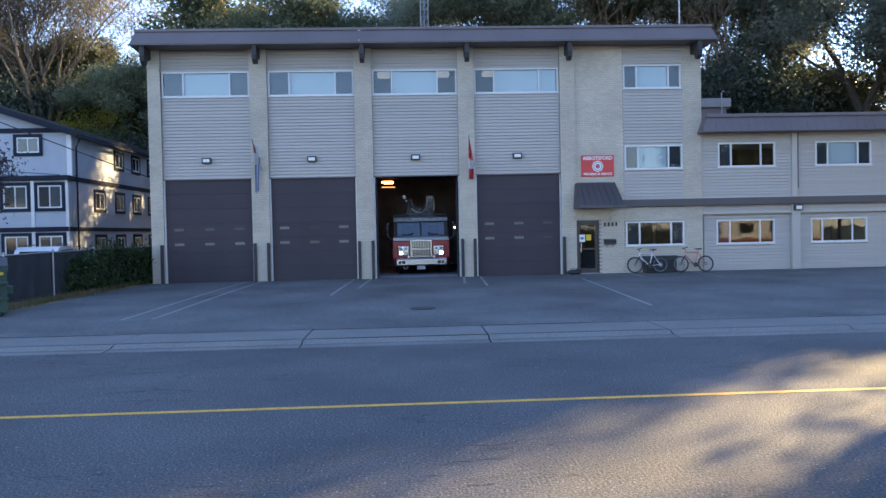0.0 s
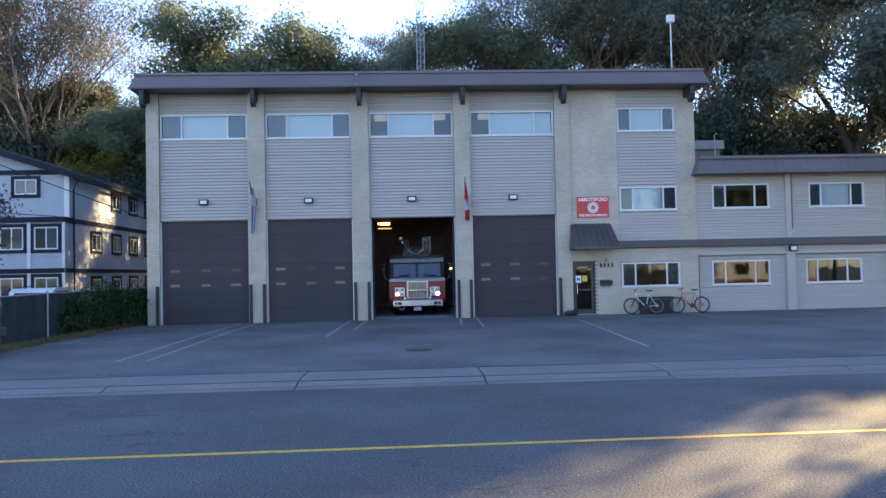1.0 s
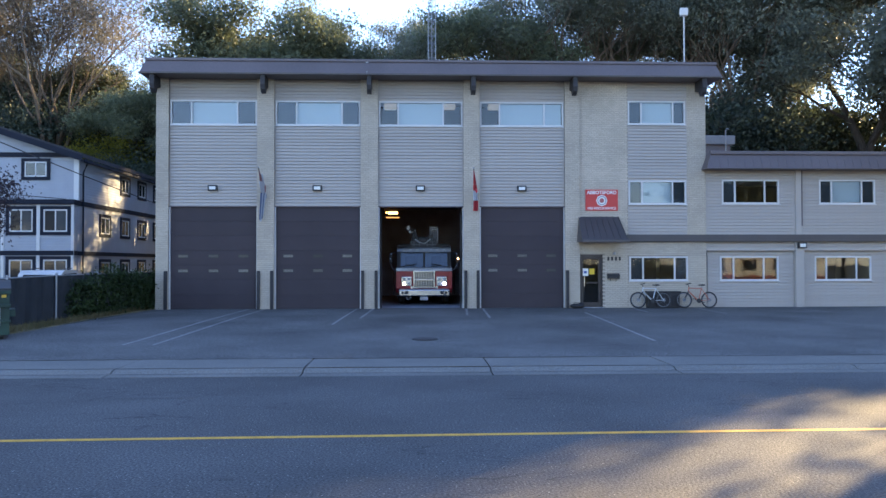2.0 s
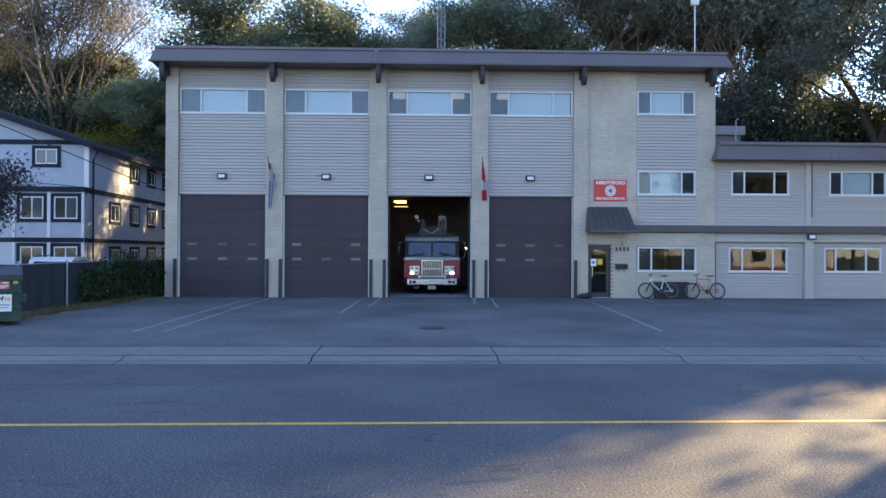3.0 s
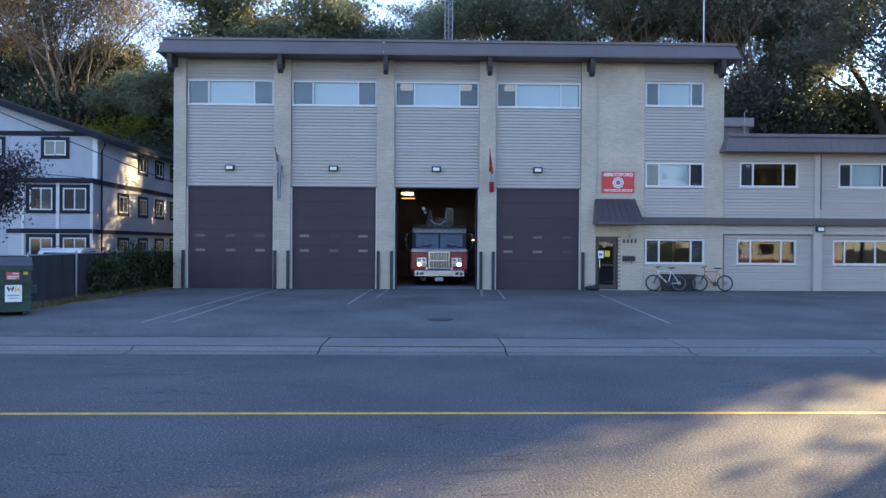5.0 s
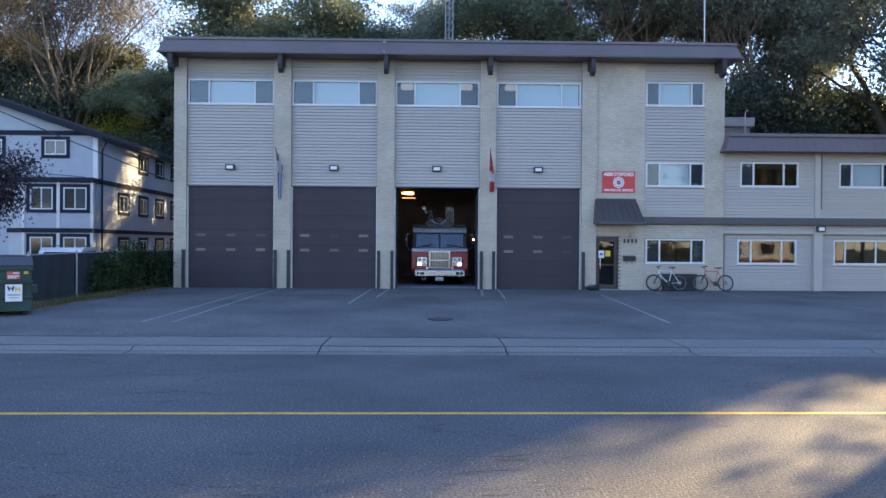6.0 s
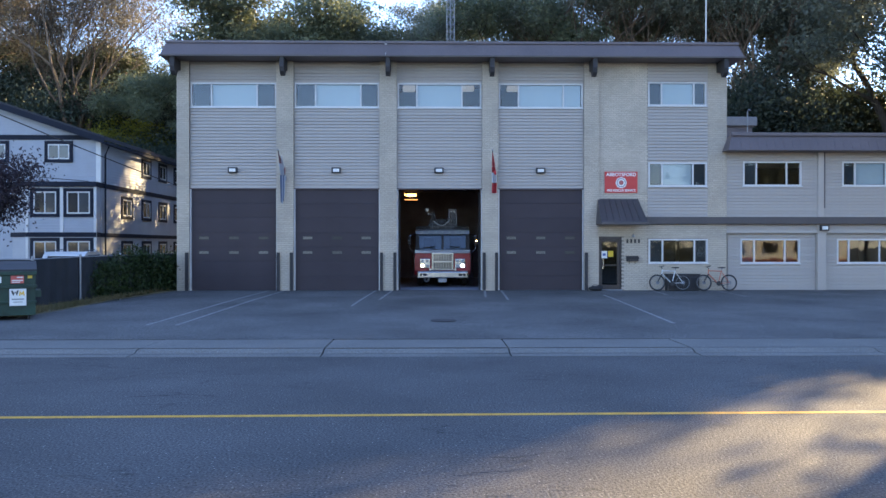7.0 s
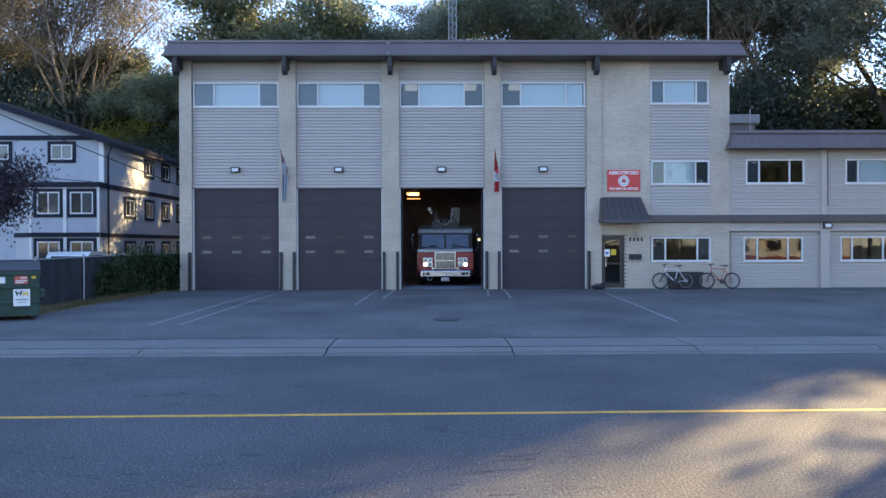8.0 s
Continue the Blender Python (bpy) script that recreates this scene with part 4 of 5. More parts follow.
M_CAR = mat("white_car_paint", (0.7, 0.71, 0.72), 0.25, var=0.04, coat=0.6, bump=0)
M_CGLASS = mat("dark_car_glass", (0.015, 0.018, 0.022), 0.06, var=0.0, bump=0, spec=0.8)
M_RUBBER = mat("black_rubber", (0.018, 0.018, 0.02), 0.75, var=0.2)
car = thing("parked_car", pose(-16.75, 34.2, ground_z(-17, 34) - 0.02, 0, 0, 96), "white estate car parked behind the fence", "car")
body = [(-2.3, 0.35), (-2.3, 0.95), (-2.1, 1.1), (-1.75, 1.62), (-1.4, 1.76), (0.1, 1.78), (0.45, 1.66), (1.1, 1.12), (2.1, 0.98), (2.3, 0.75), (2.3, 0.35)]
part("body", Shape().prism([(p[0], p[1]) for p in body], "y", -0.88, 0.88), M_CAR, car)
for y in (-0.893, 0.882):
    part("side_window", Shape().prism([(-1.65, 1.15), (-1.45, 1.6), (0.15, 1.62), (0.85, 1.15)], "y", y, y + 0.011), M_CGLASS, car)
part("rear_window", Shape().add([(-2.07, -0.72, 1.14), (-2.07, 0.72, 1.14), (-1.79, 0.66, 1.56), (-1.79, -0.66, 1.56)], [(3, 2, 1, 0)], pose(-0.02, 0, 0.012)), M_CGLASS, car)
part("windscreen", Shape().add([(0.5, -0.75, 1.645), (0.5, 0.75, 1.645), (1.08, 0.8, 1.16), (1.08, -0.8, 1.16)], [(0, 1, 2, 3)], pose(0.02, 0, 0.012)), M_CGLASS, car)
for y in (-0.7, 0.7):
    part("roof_rail", Shape().tube([(-1.5, y, 1.8), (0.1, y, 1.84)], 0.02), M_BEAM, car)
for x in (-1.4, 1.45):
    for y in (-0.85, 0.85):
        wh = part("wheel", Shape().ring((x, y, 0.33), 0.24, 0.1, "y", 20, 8), M_RUBBER, car)
        part("rim", Shape().disc((x, y, 0.33), 0.2, "y", 0.1, 16), M_GALV, wh)

# small plum tree by the house
plum = tree("plum_tree", 41, 4.9, "small dark purple-leaved plum tree by the fence", M_LEAF_P, M_BARK_D, trunk=0.09, stems=2, depth=3, per=40, clump=0.33, size=0.05, first=0.3, spread=0.55, blades=False)
plum.location = (-19.2, 29.3, 0.15)
plum.scale = (1.2, 1.2, 1.52)
plum["group"] = ""

# ---- house beside the station ----
house = thing("apartment_house", pose(0, 0, 0), "three-storey white clapboard house with navy window trim", "house", kind="structure")
HX, HY, HE, HD = -18.2, 40.0, 7.8, 54.5


def clap(axis, a0, a1, c, z0, z1, parent, out, name="siding", holes=()):
    """Clapboards as one profiled sheet along x (facing -y) or along y (facing +x)."""
    s, e = Shape(), 0.15
    n = int(round((z1 - z0) / e))
    for i in range(n):
        z, h = z0 + i * e, e
        runs = [(a0, a1)]
        for h0, h1, hz0, hz1 in holes:
            if hz0 < z + e / 2 < hz1:
                runs = [r for u, v in runs for r in ((u, min(v, h0)), (max(u, h1), v)) if r[1] - r[0] > 0.02]
        for u, v in runs:
            if axis == "x":
                s.prism([(c + 0.03, z), (c - 0.012, z), (c + 0.018, z + h), (c + 0.03, z + h)], "x", u, v)
            else:
                s.prism([(c - 0.03, z), (c + 0.012, z), (c - 0.018, z + h), (c - 0.03, z + h)], "y", u, v)
    return part(name, s, M_HWHITE, parent)


core = part("wall", Shape().box(-34, HX - 0.03, HY + 0.03, HD, -0.3, HE), M_HWHITE, house)
clap("x", -34, HX, HY, 5.4, HE, core, -1)
clap("x", -34, HX, HY, -0.2, 5.3, core, -1)
clap("y", HY, HD, HX, -0.2, HE, core, 1)
# gable and roof
RX, RZ = -26.2, 10.45
gb = Shape()
n = int((RZ - HE) / 0.15)
for i in range(n):
    z = HE + i * 0.15
    half = (HX - RX) * (1 - (z - HE) / (RZ - HE)) - 0.02
    if half > 0.1:
        gb.prism([(HY + 0.03, z), (HY - 0.012, z), (HY + 0.018, z + 0.15), (HY + 0.03, z + 0.15)], "x", RX - half, RX + half)
part("gable", gb, M_HWHITE, house)
OV = 0.45
sl = (RZ - HE) / (HX - RX)
for sgn in (1, -1):
    ex = RX + sgn * (HX - RX + OV)
    rf = part("roof", Shape().prism([(RX, RZ + 0.08), (ex, HE - sl * OV + 0.08), (ex, HE - sl * OV + 0.3), (RX, RZ + 0.3)], "y", HY - 0.55, HD + 0.5), M_SHINGLE, house)
    part("barge_board", Shape().prism([(RX, RZ - 0.12), (ex, HE - sl * OV - 0.12), (ex, HE - sl * OV + 0.2), (RX, RZ + 0.2)], "y", HY - 0.6, HY - 0.55), M_NAVY, rf)
    part("gutter", Shape().soft(min(ex, ex + sgn * 0.12), max(ex, ex + sgn * 0.12), HY - 0.5, HD + 0.4, HE - 0.32, HE - 0.14, 0.03), M_NAVY, rf)
part("gable_band", Shape().box(-34, HX - 0.35, HY - 0.06, HY, HE + 0.02, HE + 0.26), M_NAVY, house)
part("belt", Shape().box(HX, HX + 0.05, HY, HD, 5.25, 5.5).box(HX, HX + 0.05, HY, HD, 2.6, 2.82).box(-34, HX + 0.05, HY - 0.05, HY, 5.28, 5.5), M_NAVY, house, "navy belt boards between the floors")
part("corner_board", Shape().box(HX - 0.22, HX + 0.03, HY - 0.035, HY + 0.1, 5.5, HE - 0.1), M_VINYL, house)
part("downpipe", Shape().tube([(HX + 0.32, HY + 0.35, HE - 0.3), (HX + 0.1, HY + 0.4, HE - 0.75), (HX + 0.1, HY + 0.4, 0.2)], 0.05), M_NAVY, house)
# bay window, two floors high
by = HY - 0.75
bay = part("bay", Shape().prism([(-22.9, HY), (-21.75, by), (-18.1, by), (HX - 0.02, HY)], "z", 0.0, 5.25), M_HWHITE, house)
clap("x", -21.75, -18.1, by, 2.85, 5.25, bay, -1)
clap("x", -21.75, -18.1, by, 0.0, 2.6, bay, -1)
part("bay_roof", Shape().prism([(-23.1, HY), (-21.85, by - 0.2), (-18.0, by - 0.2), (HX + 0.12, HY)], "z", 5.26, 5.5), M_NAVY, bay)
part("bay_belt", Shape().prism([(-23.0, HY), (-21.78, by - 0.06), (-18.08, by - 0.06), (HX + 0.02, HY)], "z", 2.6, 2.84), M_NAVY, bay)
part("bay_post", Shape().box(-19.99, -19.81, by - 0.04, by, 0.0, 5.25).box(-18.22, -18.08, by - 0.04, by + 0.02, 0.0, 5.25).box(-21.78, -21.64, by - 0.04, by, 0, 5.25), M_VINYL, bay)


def house_window(axis, a0, a1, z0, z1, c, parent=house):
    """A slider with a wide navy surround; axis x faces -y, axis y faces +x."""
    t, o = 0.17, 0.05

    def bx(s, u0, u1, d0, d1, q0, q1):
        return s.box(u0, u1, c - d1, c - d0, q0, q1) if axis == "x" else s.box(c + d0, c + d1, u0, u1, q0, q1)
    tr = Shape()
    bx(tr, a0, a1, 0.0, 0.06, z0, z0 + t), bx(tr, a0, a1, 0.0, 0.06, z1 - t, z1), bx(tr, a0, a0 + t, 0, 0.06, z0 + t, z1 - t), bx(tr, a1 - t, a1, 0, 0.06, z0 + t, z1 - t)
    wi = part("window", tr, M_NAVY, parent)
    fr, f = Shape(), 0.07
    b0, b1, y0, y1 = a0 + t, a1 - t, z0 + t, z1 - t
    bx(fr, b0, b1, 0, 0.045, y0, y0 + f), bx(fr, b0, b1, 0, 0.045, y1 - f, y1), bx(fr, b0, b0 + f, 0, 0.045, y0 + f, y1 - f), bx(fr, b1 - f, b1, 0, 0.045, y0 + f, y1 - f)
    mid = (b0 + b1) / 2
    bx(fr, mid - 0.03, mid + 0.03, 0, 0.04, y0 + f, y1 - f)
    part("frame", fr, M_VINYL, wi)
    for k, (u0, u1) in enumerate(((b0 + f, mid - 0.03), (mid + 0.03, b1 - f))):
        gl = Shape()
        bx(gl, u0, u1, 0.016, 0.022, y0 + f, y1 - f)
        part("pane", gl, M_HPANE if k else M_HPANE2, wi)


M_HPANE = mat("dim_window_pane", (0.04, 0.05, 0.06), 0.08, var=0.3, scale=0.7, bump=0, spec=0.5)
M_HPANE2 = mat("dark_window_pane", (0.018, 0.022, 0.028), 0.08, var=0.3, scale=0.7, bump=0, spec=0.5)
house_window("x", -21.15, -19.66, 6.6, 7.75, HY)
house_window("x", -24.6, -23.05, 6.6, 7.75, HY)
for z0, z1 in ((3.65, 5.16), (1.1, 2.55)):
    house_window("x", -19.80, -18.24, z0, z1, by)
    house_window("x", -21.54, -20.0, z0, z1, by)
for y0, y1 in ((42.75, 44.35), (45.85, 47.4), (48.75, 50.3), (51.7, 53.2)):
    if y0 > 45:
        house_window("y", y0, y1, 6.3, 7.52, HX)
    house_window("y", y0, y1, 3.68, 4.98, HX)
    house_window("y", y0, y1, 1.1, 2.42, HX)

# overhead cables
for nm, pts, sag in (("cable", ((-28.75, 16.0, 13.7), (-10.88, 30.04, 4.6)), 0.4), ("cable", ((-44, 30, 9.0), (HX + 0.1, HY + 0.3, 5.55)), 0.5), ("cable", ((-44, 30.4, 8.4), (HX + 0.1, HY + 0.4, 5.4)), 0.5)):
    a, b = Vector(pts[0]), Vector(pts[1])
    s = Shape().tube([a.lerp(b, i / 24) - Vector((0, 0, sag * 4 * (i / 24) * (1 - i / 24))) for i in range(25)], 0.02, 6)
    tagged(new("overhead_cable", s.mesh("overhead_cable", M_BEAM)), "thin black overhead service cable", "cable")


# ---- fire engine ----
M_RED = mat("red_engine_paint", (0.3, 0.012, 0.018), 0.35, var=0.06, coat=0.25, bump=0)
M_WHITE = mat("white_engine_paint", (0.3, 0.32, 0.36), 0.25, var=0.04, coat=0.6, bump=0)
M_CHROME = mat("chrome", (0.4, 0.43, 0.48), 0.2, 1.0, var=0.05, bump=0)
M_STEEL = mat("brushed_aluminium", (0.2, 0.21, 0.23), 0.45, 0.7, var=0.12, fine=30)
M_WARM = mat("warm_headlight", (0.9, 0.85, 0.7), emit=(1.0, 0.8, 0.45), power=1.7)
M_COOL = mat("cool_headlight", (0.85, 0.85, 1.0), emit=(0.62, 0.6, 1.0), power=6.0)
M_AMBER = mat("amber_marker", (0.9, 0.4, 0.05), emit=(1.0, 0.55, 0.15), power=6.0)
M_CLEAR = mat("marker_lens", (0.45, 0.47, 0.5), 0.25, var=0.1)
eng = thing("fire_engine", pose(0.05, 32.6, BASE), "red and white fire engine with chrome grille and lit headlights", "fire engine")
# cab: outline from the front, and the raked screen
cab = Shape()
prof = [(0.10, 0.55), (0.0, 0.75), (0.0, 1.47), (0.03, 1.50), (2.6, 1.50), (2.6, 0.55)]
cab.prism(prof, "x", -1.24, 1.24)
part("cab", cab, M_RED, eng, "red painted lower cab")
up = Shape()
up.prism([(-0.008, 1.505), (0.0, 1.62), (0.06, 1.66), (0.2, 1.66), (0.2, 1.505)], "x", -1.23, 1.23)
up.prism([(0.33, 2.34), (0.20, 2.36), (0.26, 2.50), (0.42, 2.57), (2.6, 2.57), (2.6, 2.34)], "x", -1.2, 1.2)
for a, b in ((-1.2, -1.04), (1.04, 1.2), (-0.035, 0.035)):
    part("screen_post", Shape().add([(a, 0.08, 1.62), (b, 0.08, 1.62), (b, 0.3, 2.36), (a, 0.3, 2.36), (a, 0.2, 1.62), (b, 0.2, 1.62), (b, 0.42, 2.36), (a, 0.42, 2.36)],
           [(0, 1, 2, 3), (5, 4, 7, 6), (4, 0, 3, 7), (1, 5, 6, 2)]), M_BEAM, eng, "black windscreen post")
up.box(-1.2, -1.12, 0.9, 2.6, 1.6, 2.36).box(1.12, 1.2, 0.9, 2.6, 1.6, 2.36).box(-1.2, 1.2, 2.5, 2.6, 1.6, 2.36)
part("upper_cab", up, M_WHITE, eng, "white painted upper cab and roof")
for a, b in ((-1.06, -0.045), (0.045, 1.06)):
    p = part("windscreen", Shape().add([(a, 0.115, 1.64), (b, 0.115, 1.64), (b, 0.325, 2.36), (a, 0.325, 2.36), (a, 0.125, 1.64), (b, 0.125, 1.64), (b, 0.335, 2.36), (a, 0.335, 2.36)],
                                       [(0, 1, 2, 3), (7, 6, 5, 4)]), glass_mat("screen_glass", (0.4, 0.5, 0.6), 1.8), eng, "tinted windscreen half")
    p.visible_shadow = False
    mid = (a + b) / 2
    wp = part("wiper", Shape().tube([(mid + 0.35 * (1 if a < 0 else -1), 0.09, 1.66), (mid - 0.2 * (1 if a < 0 else -1), 0.10, 1.80)], 0.012, 6).tube([(mid - 0.5 * (1 if a < 0 else -1), 0.095, 1.70), (mid + 0.25 * (1 if a < 0 else -1), 0.12, 1.83)], 0.014, 6), M_RUBBER, eng)
part("dashboard", Shape().soft(-1.05, 1.05, 0.25, 0.75, 1.5, 1.72, 0.05), M_BEAM, eng)
for x in (-0.6, 0.6):
    part("seat", Shape().soft(x - 0.25, x + 0.25, 1.0, 1.2, 1.5, 2.2, 0.06), M_MESH, eng)
# grille
gr = part("grille", Shape().soft(-0.5, 0.5, -0.05, 0.02, 0.74, 1.54, 0.03), M_CHROME, eng, "tall chrome grille with vertical bars")
part("grille_back", Shape().box(-0.43, 0.43, -0.056, -0.048, 0.79, 1.48), M_BEAM, gr)
for i in range(12):
    x = -0.4 + i * 0.8 / 11
    part("bar", Shape().box(x - 0.011, x + 0.011, -0.078, -0.056, 0.79, 1.48), M_CHROME, gr)
part("crossbar", Shape().soft(-0.45, 0.45, -0.088, -0.05, 1.10, 1.15, 0.008), M_CHROME, gr)
for sgn in (-1, 1):
    hx = sgn * 0.78
    h = part("headlight_housing", Shape().soft(hx - 0.24, hx + 0.24, -0.045, 0.03, 0.84, 1.27, 0.03), M_CHROME, eng, "chrome headlight housing")
    for k, (dx, zz) in enumerate(((-0.11, 0.95), (0.11, 0.95), (-0.11, 1.15), (0.11, 1.15))):
        m_ = (M_COOL if sgn > 0 else M_WARM) if k == (1 if sgn > 0 else 0) else M_CLEAR
        part("headlamp", Shape().soft(hx + dx - 0.07, hx + dx + 0.07, -0.065, -0.04, zz - 0.06, zz + 0.06, 0.02), m_, h, "headlight lens")
    part("trim_plate", Shape().soft(hx + sgn * 0.3 - 0.05, hx + sgn * 0.3 + 0.05, -0.03, 0.01, 0.95, 1.15, 0.01), M_RED, eng)
    # bumper ends
    part("bumper_lamp", Shape().soft(sgn * 0.78 - 0.08, sgn * 0.78 + 0.08, -0.47, -0.44, 0.5, 0.62, 0.01).soft(sgn * 0.95 - 0.05, sgn * 0.95 + 0.05, -0.47, -0.44, 0.5, 0.62, 0.01), M_BEAM, eng)
    part("horn", Shape().tube([(sgn * 0.55, -0.36, 0.79), (sgn * 0.55, -0.15, 0.79)], 0.06, 12, 0.025), M_CHROME, eng)
    # mirrors on bent arms
    mr = part("mirror", Shape().soft(sgn * 1.47 - 0.06, sgn * 1.47 + 0.06, -0.1, -0.02, 1.86, 2.26, 0.03), M_BEAM, eng)
    part("mirror_arm", Shape().tube([(sgn * 1.2, 0.15, 2.36), (sgn * 1.42, -0.03, 2.3), (sgn * 1.48, -0.06, 2.2)], 0.018, 6), M_CHROME, mr)
    part("mirror_arm", Shape().tube([(sgn * 1.22, 0.05, 1.5), (sgn * 1.42, -0.03, 1.66), (sgn * 1.48, -0.06, 1.85)], 0.018, 6), M_CHROME, mr)
    part("marker_light", Shape().ball((sgn * 1.5, -0.11, 2.05), 0.035, 6), M_AMBER if sgn > 0 else M_CLEAR, eng)
    part("light_bar", Shape().soft(sgn * 0.86 - 0.32, sgn * 0.86 + 0.32, 0.5, 0.8, 2.585, 2.70, 0.03), M_BEAM, eng, "warning light bar on the cab roof")
    part("grab_rail", Shape().tube([(sgn * 1.36, 0.35, 0.45), (sgn * 1.36, 0.3, 0.95), (sgn * 1.36, 0.35, 1.5)], 0.02, 6), M_CHROME, eng)
    wl = part("wheel", Shape().ring((sgn * 1.02, 1.5, 0.52), 0.37, 0.15, "x", 28, 10), M_RUBBER, eng)
    part("rim", Shape().disc((sgn * 1.05, 1.5, 0.52), 0.3, "x", 0.2), M_CHROME, wl)
    for yy in (6.6, 7.8):
        part("wheel", Shape().ring((sgn * 1.0, yy, 0.52), 0.37, 0.15, "x", 24, 8), M_RUBBER, eng)
part("bumper", Shape().soft(-1.12, 1.12, -0.45, -0.02, 0.42, 0.70, 0.04), M_CHROME, eng, "polished chrome front bumper")
part("tread_plate", Shape().soft(-1.1, 1.1, -0.42, 0.0, 0.70, 0.72, 0.008), M_STEEL, eng)
part("licence_plate", Shape().soft(-0.19, 0.16, -0.44, -0.425, 0.24, 0.40, 0.006), mat("plate_paint", (0.3, 0.31, 0.33), 0.5), eng)
part("tow_eye", Shape().ring((-0.7, -0.3, 0.36), 0.09, 0.03, "y"), M_STEEL, eng)
for i in range(7):
    x = -0.9 + i * 0.3
    part("clearance_light", Shape().soft(x - 0.05, x + 0.05, 0.19, 0.24, 2.43, 2.47, 0.01), M_CLEAR, eng)
part("body", Shape().soft(-1.24, 1.24, 2.7, 10.2, 0.5, 2.5, 0.04), M_RED, eng)
part("chassis", Shape().box(-0.9, 0.9, 0.3, 10, 0.45, 0.7), M_BEAM, eng)
# aerial gear above the cab
tt = part("turntable", Shape().soft(-0.62, 0.62, 0.9, 2.2, 2.58, 2.85, 0.04).soft(-0.5, 0.5, 0.95, 1.5, 2.85, 3.02, 0.05).ball((-0.03, 0.85, 2.9), 0.17, 8, (1.2, 0.7, 1)), mat("dark_steel", (0.06, 0.065, 0.075), 0.5, 0.5, var=0.3), eng, "aerial ladder head above the cab")
for x0, x1, z in ((-0.6, 0.62, 2.7), (-0.6, 0.62, 2.86), (-0.52, -0.2, 3.04), (0.16, 0.62, 3.04)):
    part("frame_tube", Shape().tube([(x0, 0.86, z), (x1, 0.86, z)], 0.02, 6), M_STEEL, tt)
for x in (-0.6, -0.45, -0.2, 0.16, 0.4, 0.62):
    part("frame_tube", Shape().tube([(x, 0.86, 2.62), (x * 0.96, 0.86, 3.04)], 0.018, 6), M_STEEL, tt)
part("hose", Shape().tube([(-0.4, 0.84, 2.95), (-0.2, 0.8, 2.8), (0.05, 0.8, 2.76), (0.3, 0.84, 2.95)], 0.035, 8), M_CLEAR, tt)
part("nozzle_arm", Shape().tube([(-0.5, 1.0, 2.8), (-0.46, 0.9, 3.2), (-0.4, 0.85, 3.36), (-0.56, 0.8, 3.3)], 0.05, 8).tube([(-0.4, 0.9, 3.36), (-0.34, 0.9, 3.1), (-0.3, 0.95, 2.95)], 0.035, 8), M_STEEL, tt)
part("basket_lamp", Shape().disc((0.4, 0.82, 3.38), 0.04, "y", 0.08, 10).disc((0.54, 0.82, 3.38), 0.04, "y", 0.08, 10), M_CLEAR, tt)
part("spot_lamp", Shape().disc((-0.70, 0.8, 3.46), 0.085, "y", 0.12, 16).disc((-0.62, 0.8, 3.28), 0.05, "y", 0.12, 12), M_CLEAR, tt)
part("ladder_rail", Shape().soft(0.28, 0.34, 0.85, 1.0, 2.8, 3.5, 0.015).soft(0.60, 0.66, 0.85, 1.0, 2.8, 3.5, 0.015).soft(0.28, 0.66, 0.85, 0.95, 3.44, 3.52, 0.015)
     .soft(0.40, 0.44, 0.85, 0.95, 2.9, 3.4, 0.01).soft(0.5, 0.54, 0.85, 0.95, 2.9, 3.4, 0.01).soft(0.36, 0.58, 0.8, 0.9, 3.32, 3.40, 0.02), M_STEEL, tt)
for i in range(22):
    part("rung", Shape().tube([(-0.42, 2.3 + i * 0.35, 2.95), (0.42, 2.3 + i * 0.35, 2.95)], 0.02, 6), M_STEEL, tt)
part("ladder_side", Shape().box(-0.47, -0.42, 1.6, 10.0, 2.85, 3.2).box(0.42, 0.47, 1.6, 10.0, 2.85, 3.2), M_STEEL, tt)

bl = thing("bay_lamp", pose(-1.45, 36.0, 4.6), "lit orange-tinted lamp hanging in the engine bay", "lamp")
part("housing", Shape().soft(-0.34, 0.3, -0.08, 0.08, 0.07, 0.13, 0.02).box(-0.01, 0.01, -0.01, 0.01, 0.13, 2.0), M_BEAM, bl)
part("tube", Shape().soft(-0.20, 0.27, -0.07, 0.0, -0.06, 0.07, 0.02).soft(-0.30, -0.25, -0.07, 0.0, -0.03, 0.07, 0.02), mat("orange_lamp", (1, 0.5, 0.15), emit=(1.0, 0.42, 0.08), power=3.0), bl, "glowing orange lamp")
part("lower_tube", Shape().soft(-0.3, 0.35, -0.07, 0.0, -0.24, -0.20, 0.01), mat("dim_orange_lamp", (0.6, 0.3, 0.1), emit=(1.0, 0.42, 0.1), power=0.5), bl)


# ---- fittings on the station's front ----
M_BLACK = mat("black_metal", (0.02, 0.02, 0.022), 0.5, var=0.15)
M_LENS = mat("frosted_lens", (0.62, 0.64, 0.62), 0.3, var=0.08)


def wall_lamp(x, y, z, w=0.38, h=0.23):
    e = thing("wall_lamp", pose(x, y, z), "square black floodlight with a frosted lens on the wall", "wall lamp", "floodlights over the doors")
    part("housing", Shape().soft(-w / 2, w / 2, -0.14, 0.0, -h / 2, h / 2, 0.02), M_BLACK, e)
    part("lens", Shape().soft(-w / 2 + 0.06, w / 2 - 0.06, -0.155, -0.135, -h / 2 + 0.045, h / 2 - 0.055, 0.008), M_LENS, e, "frosted glass lens")
    return e


for a, b in BAYS:
    wall_lamp((a + b) / 2 - 0.02, FRONT, 5.24)
wall_lamp(15.84, 30.12, 2.88, 0.36, 0.24)

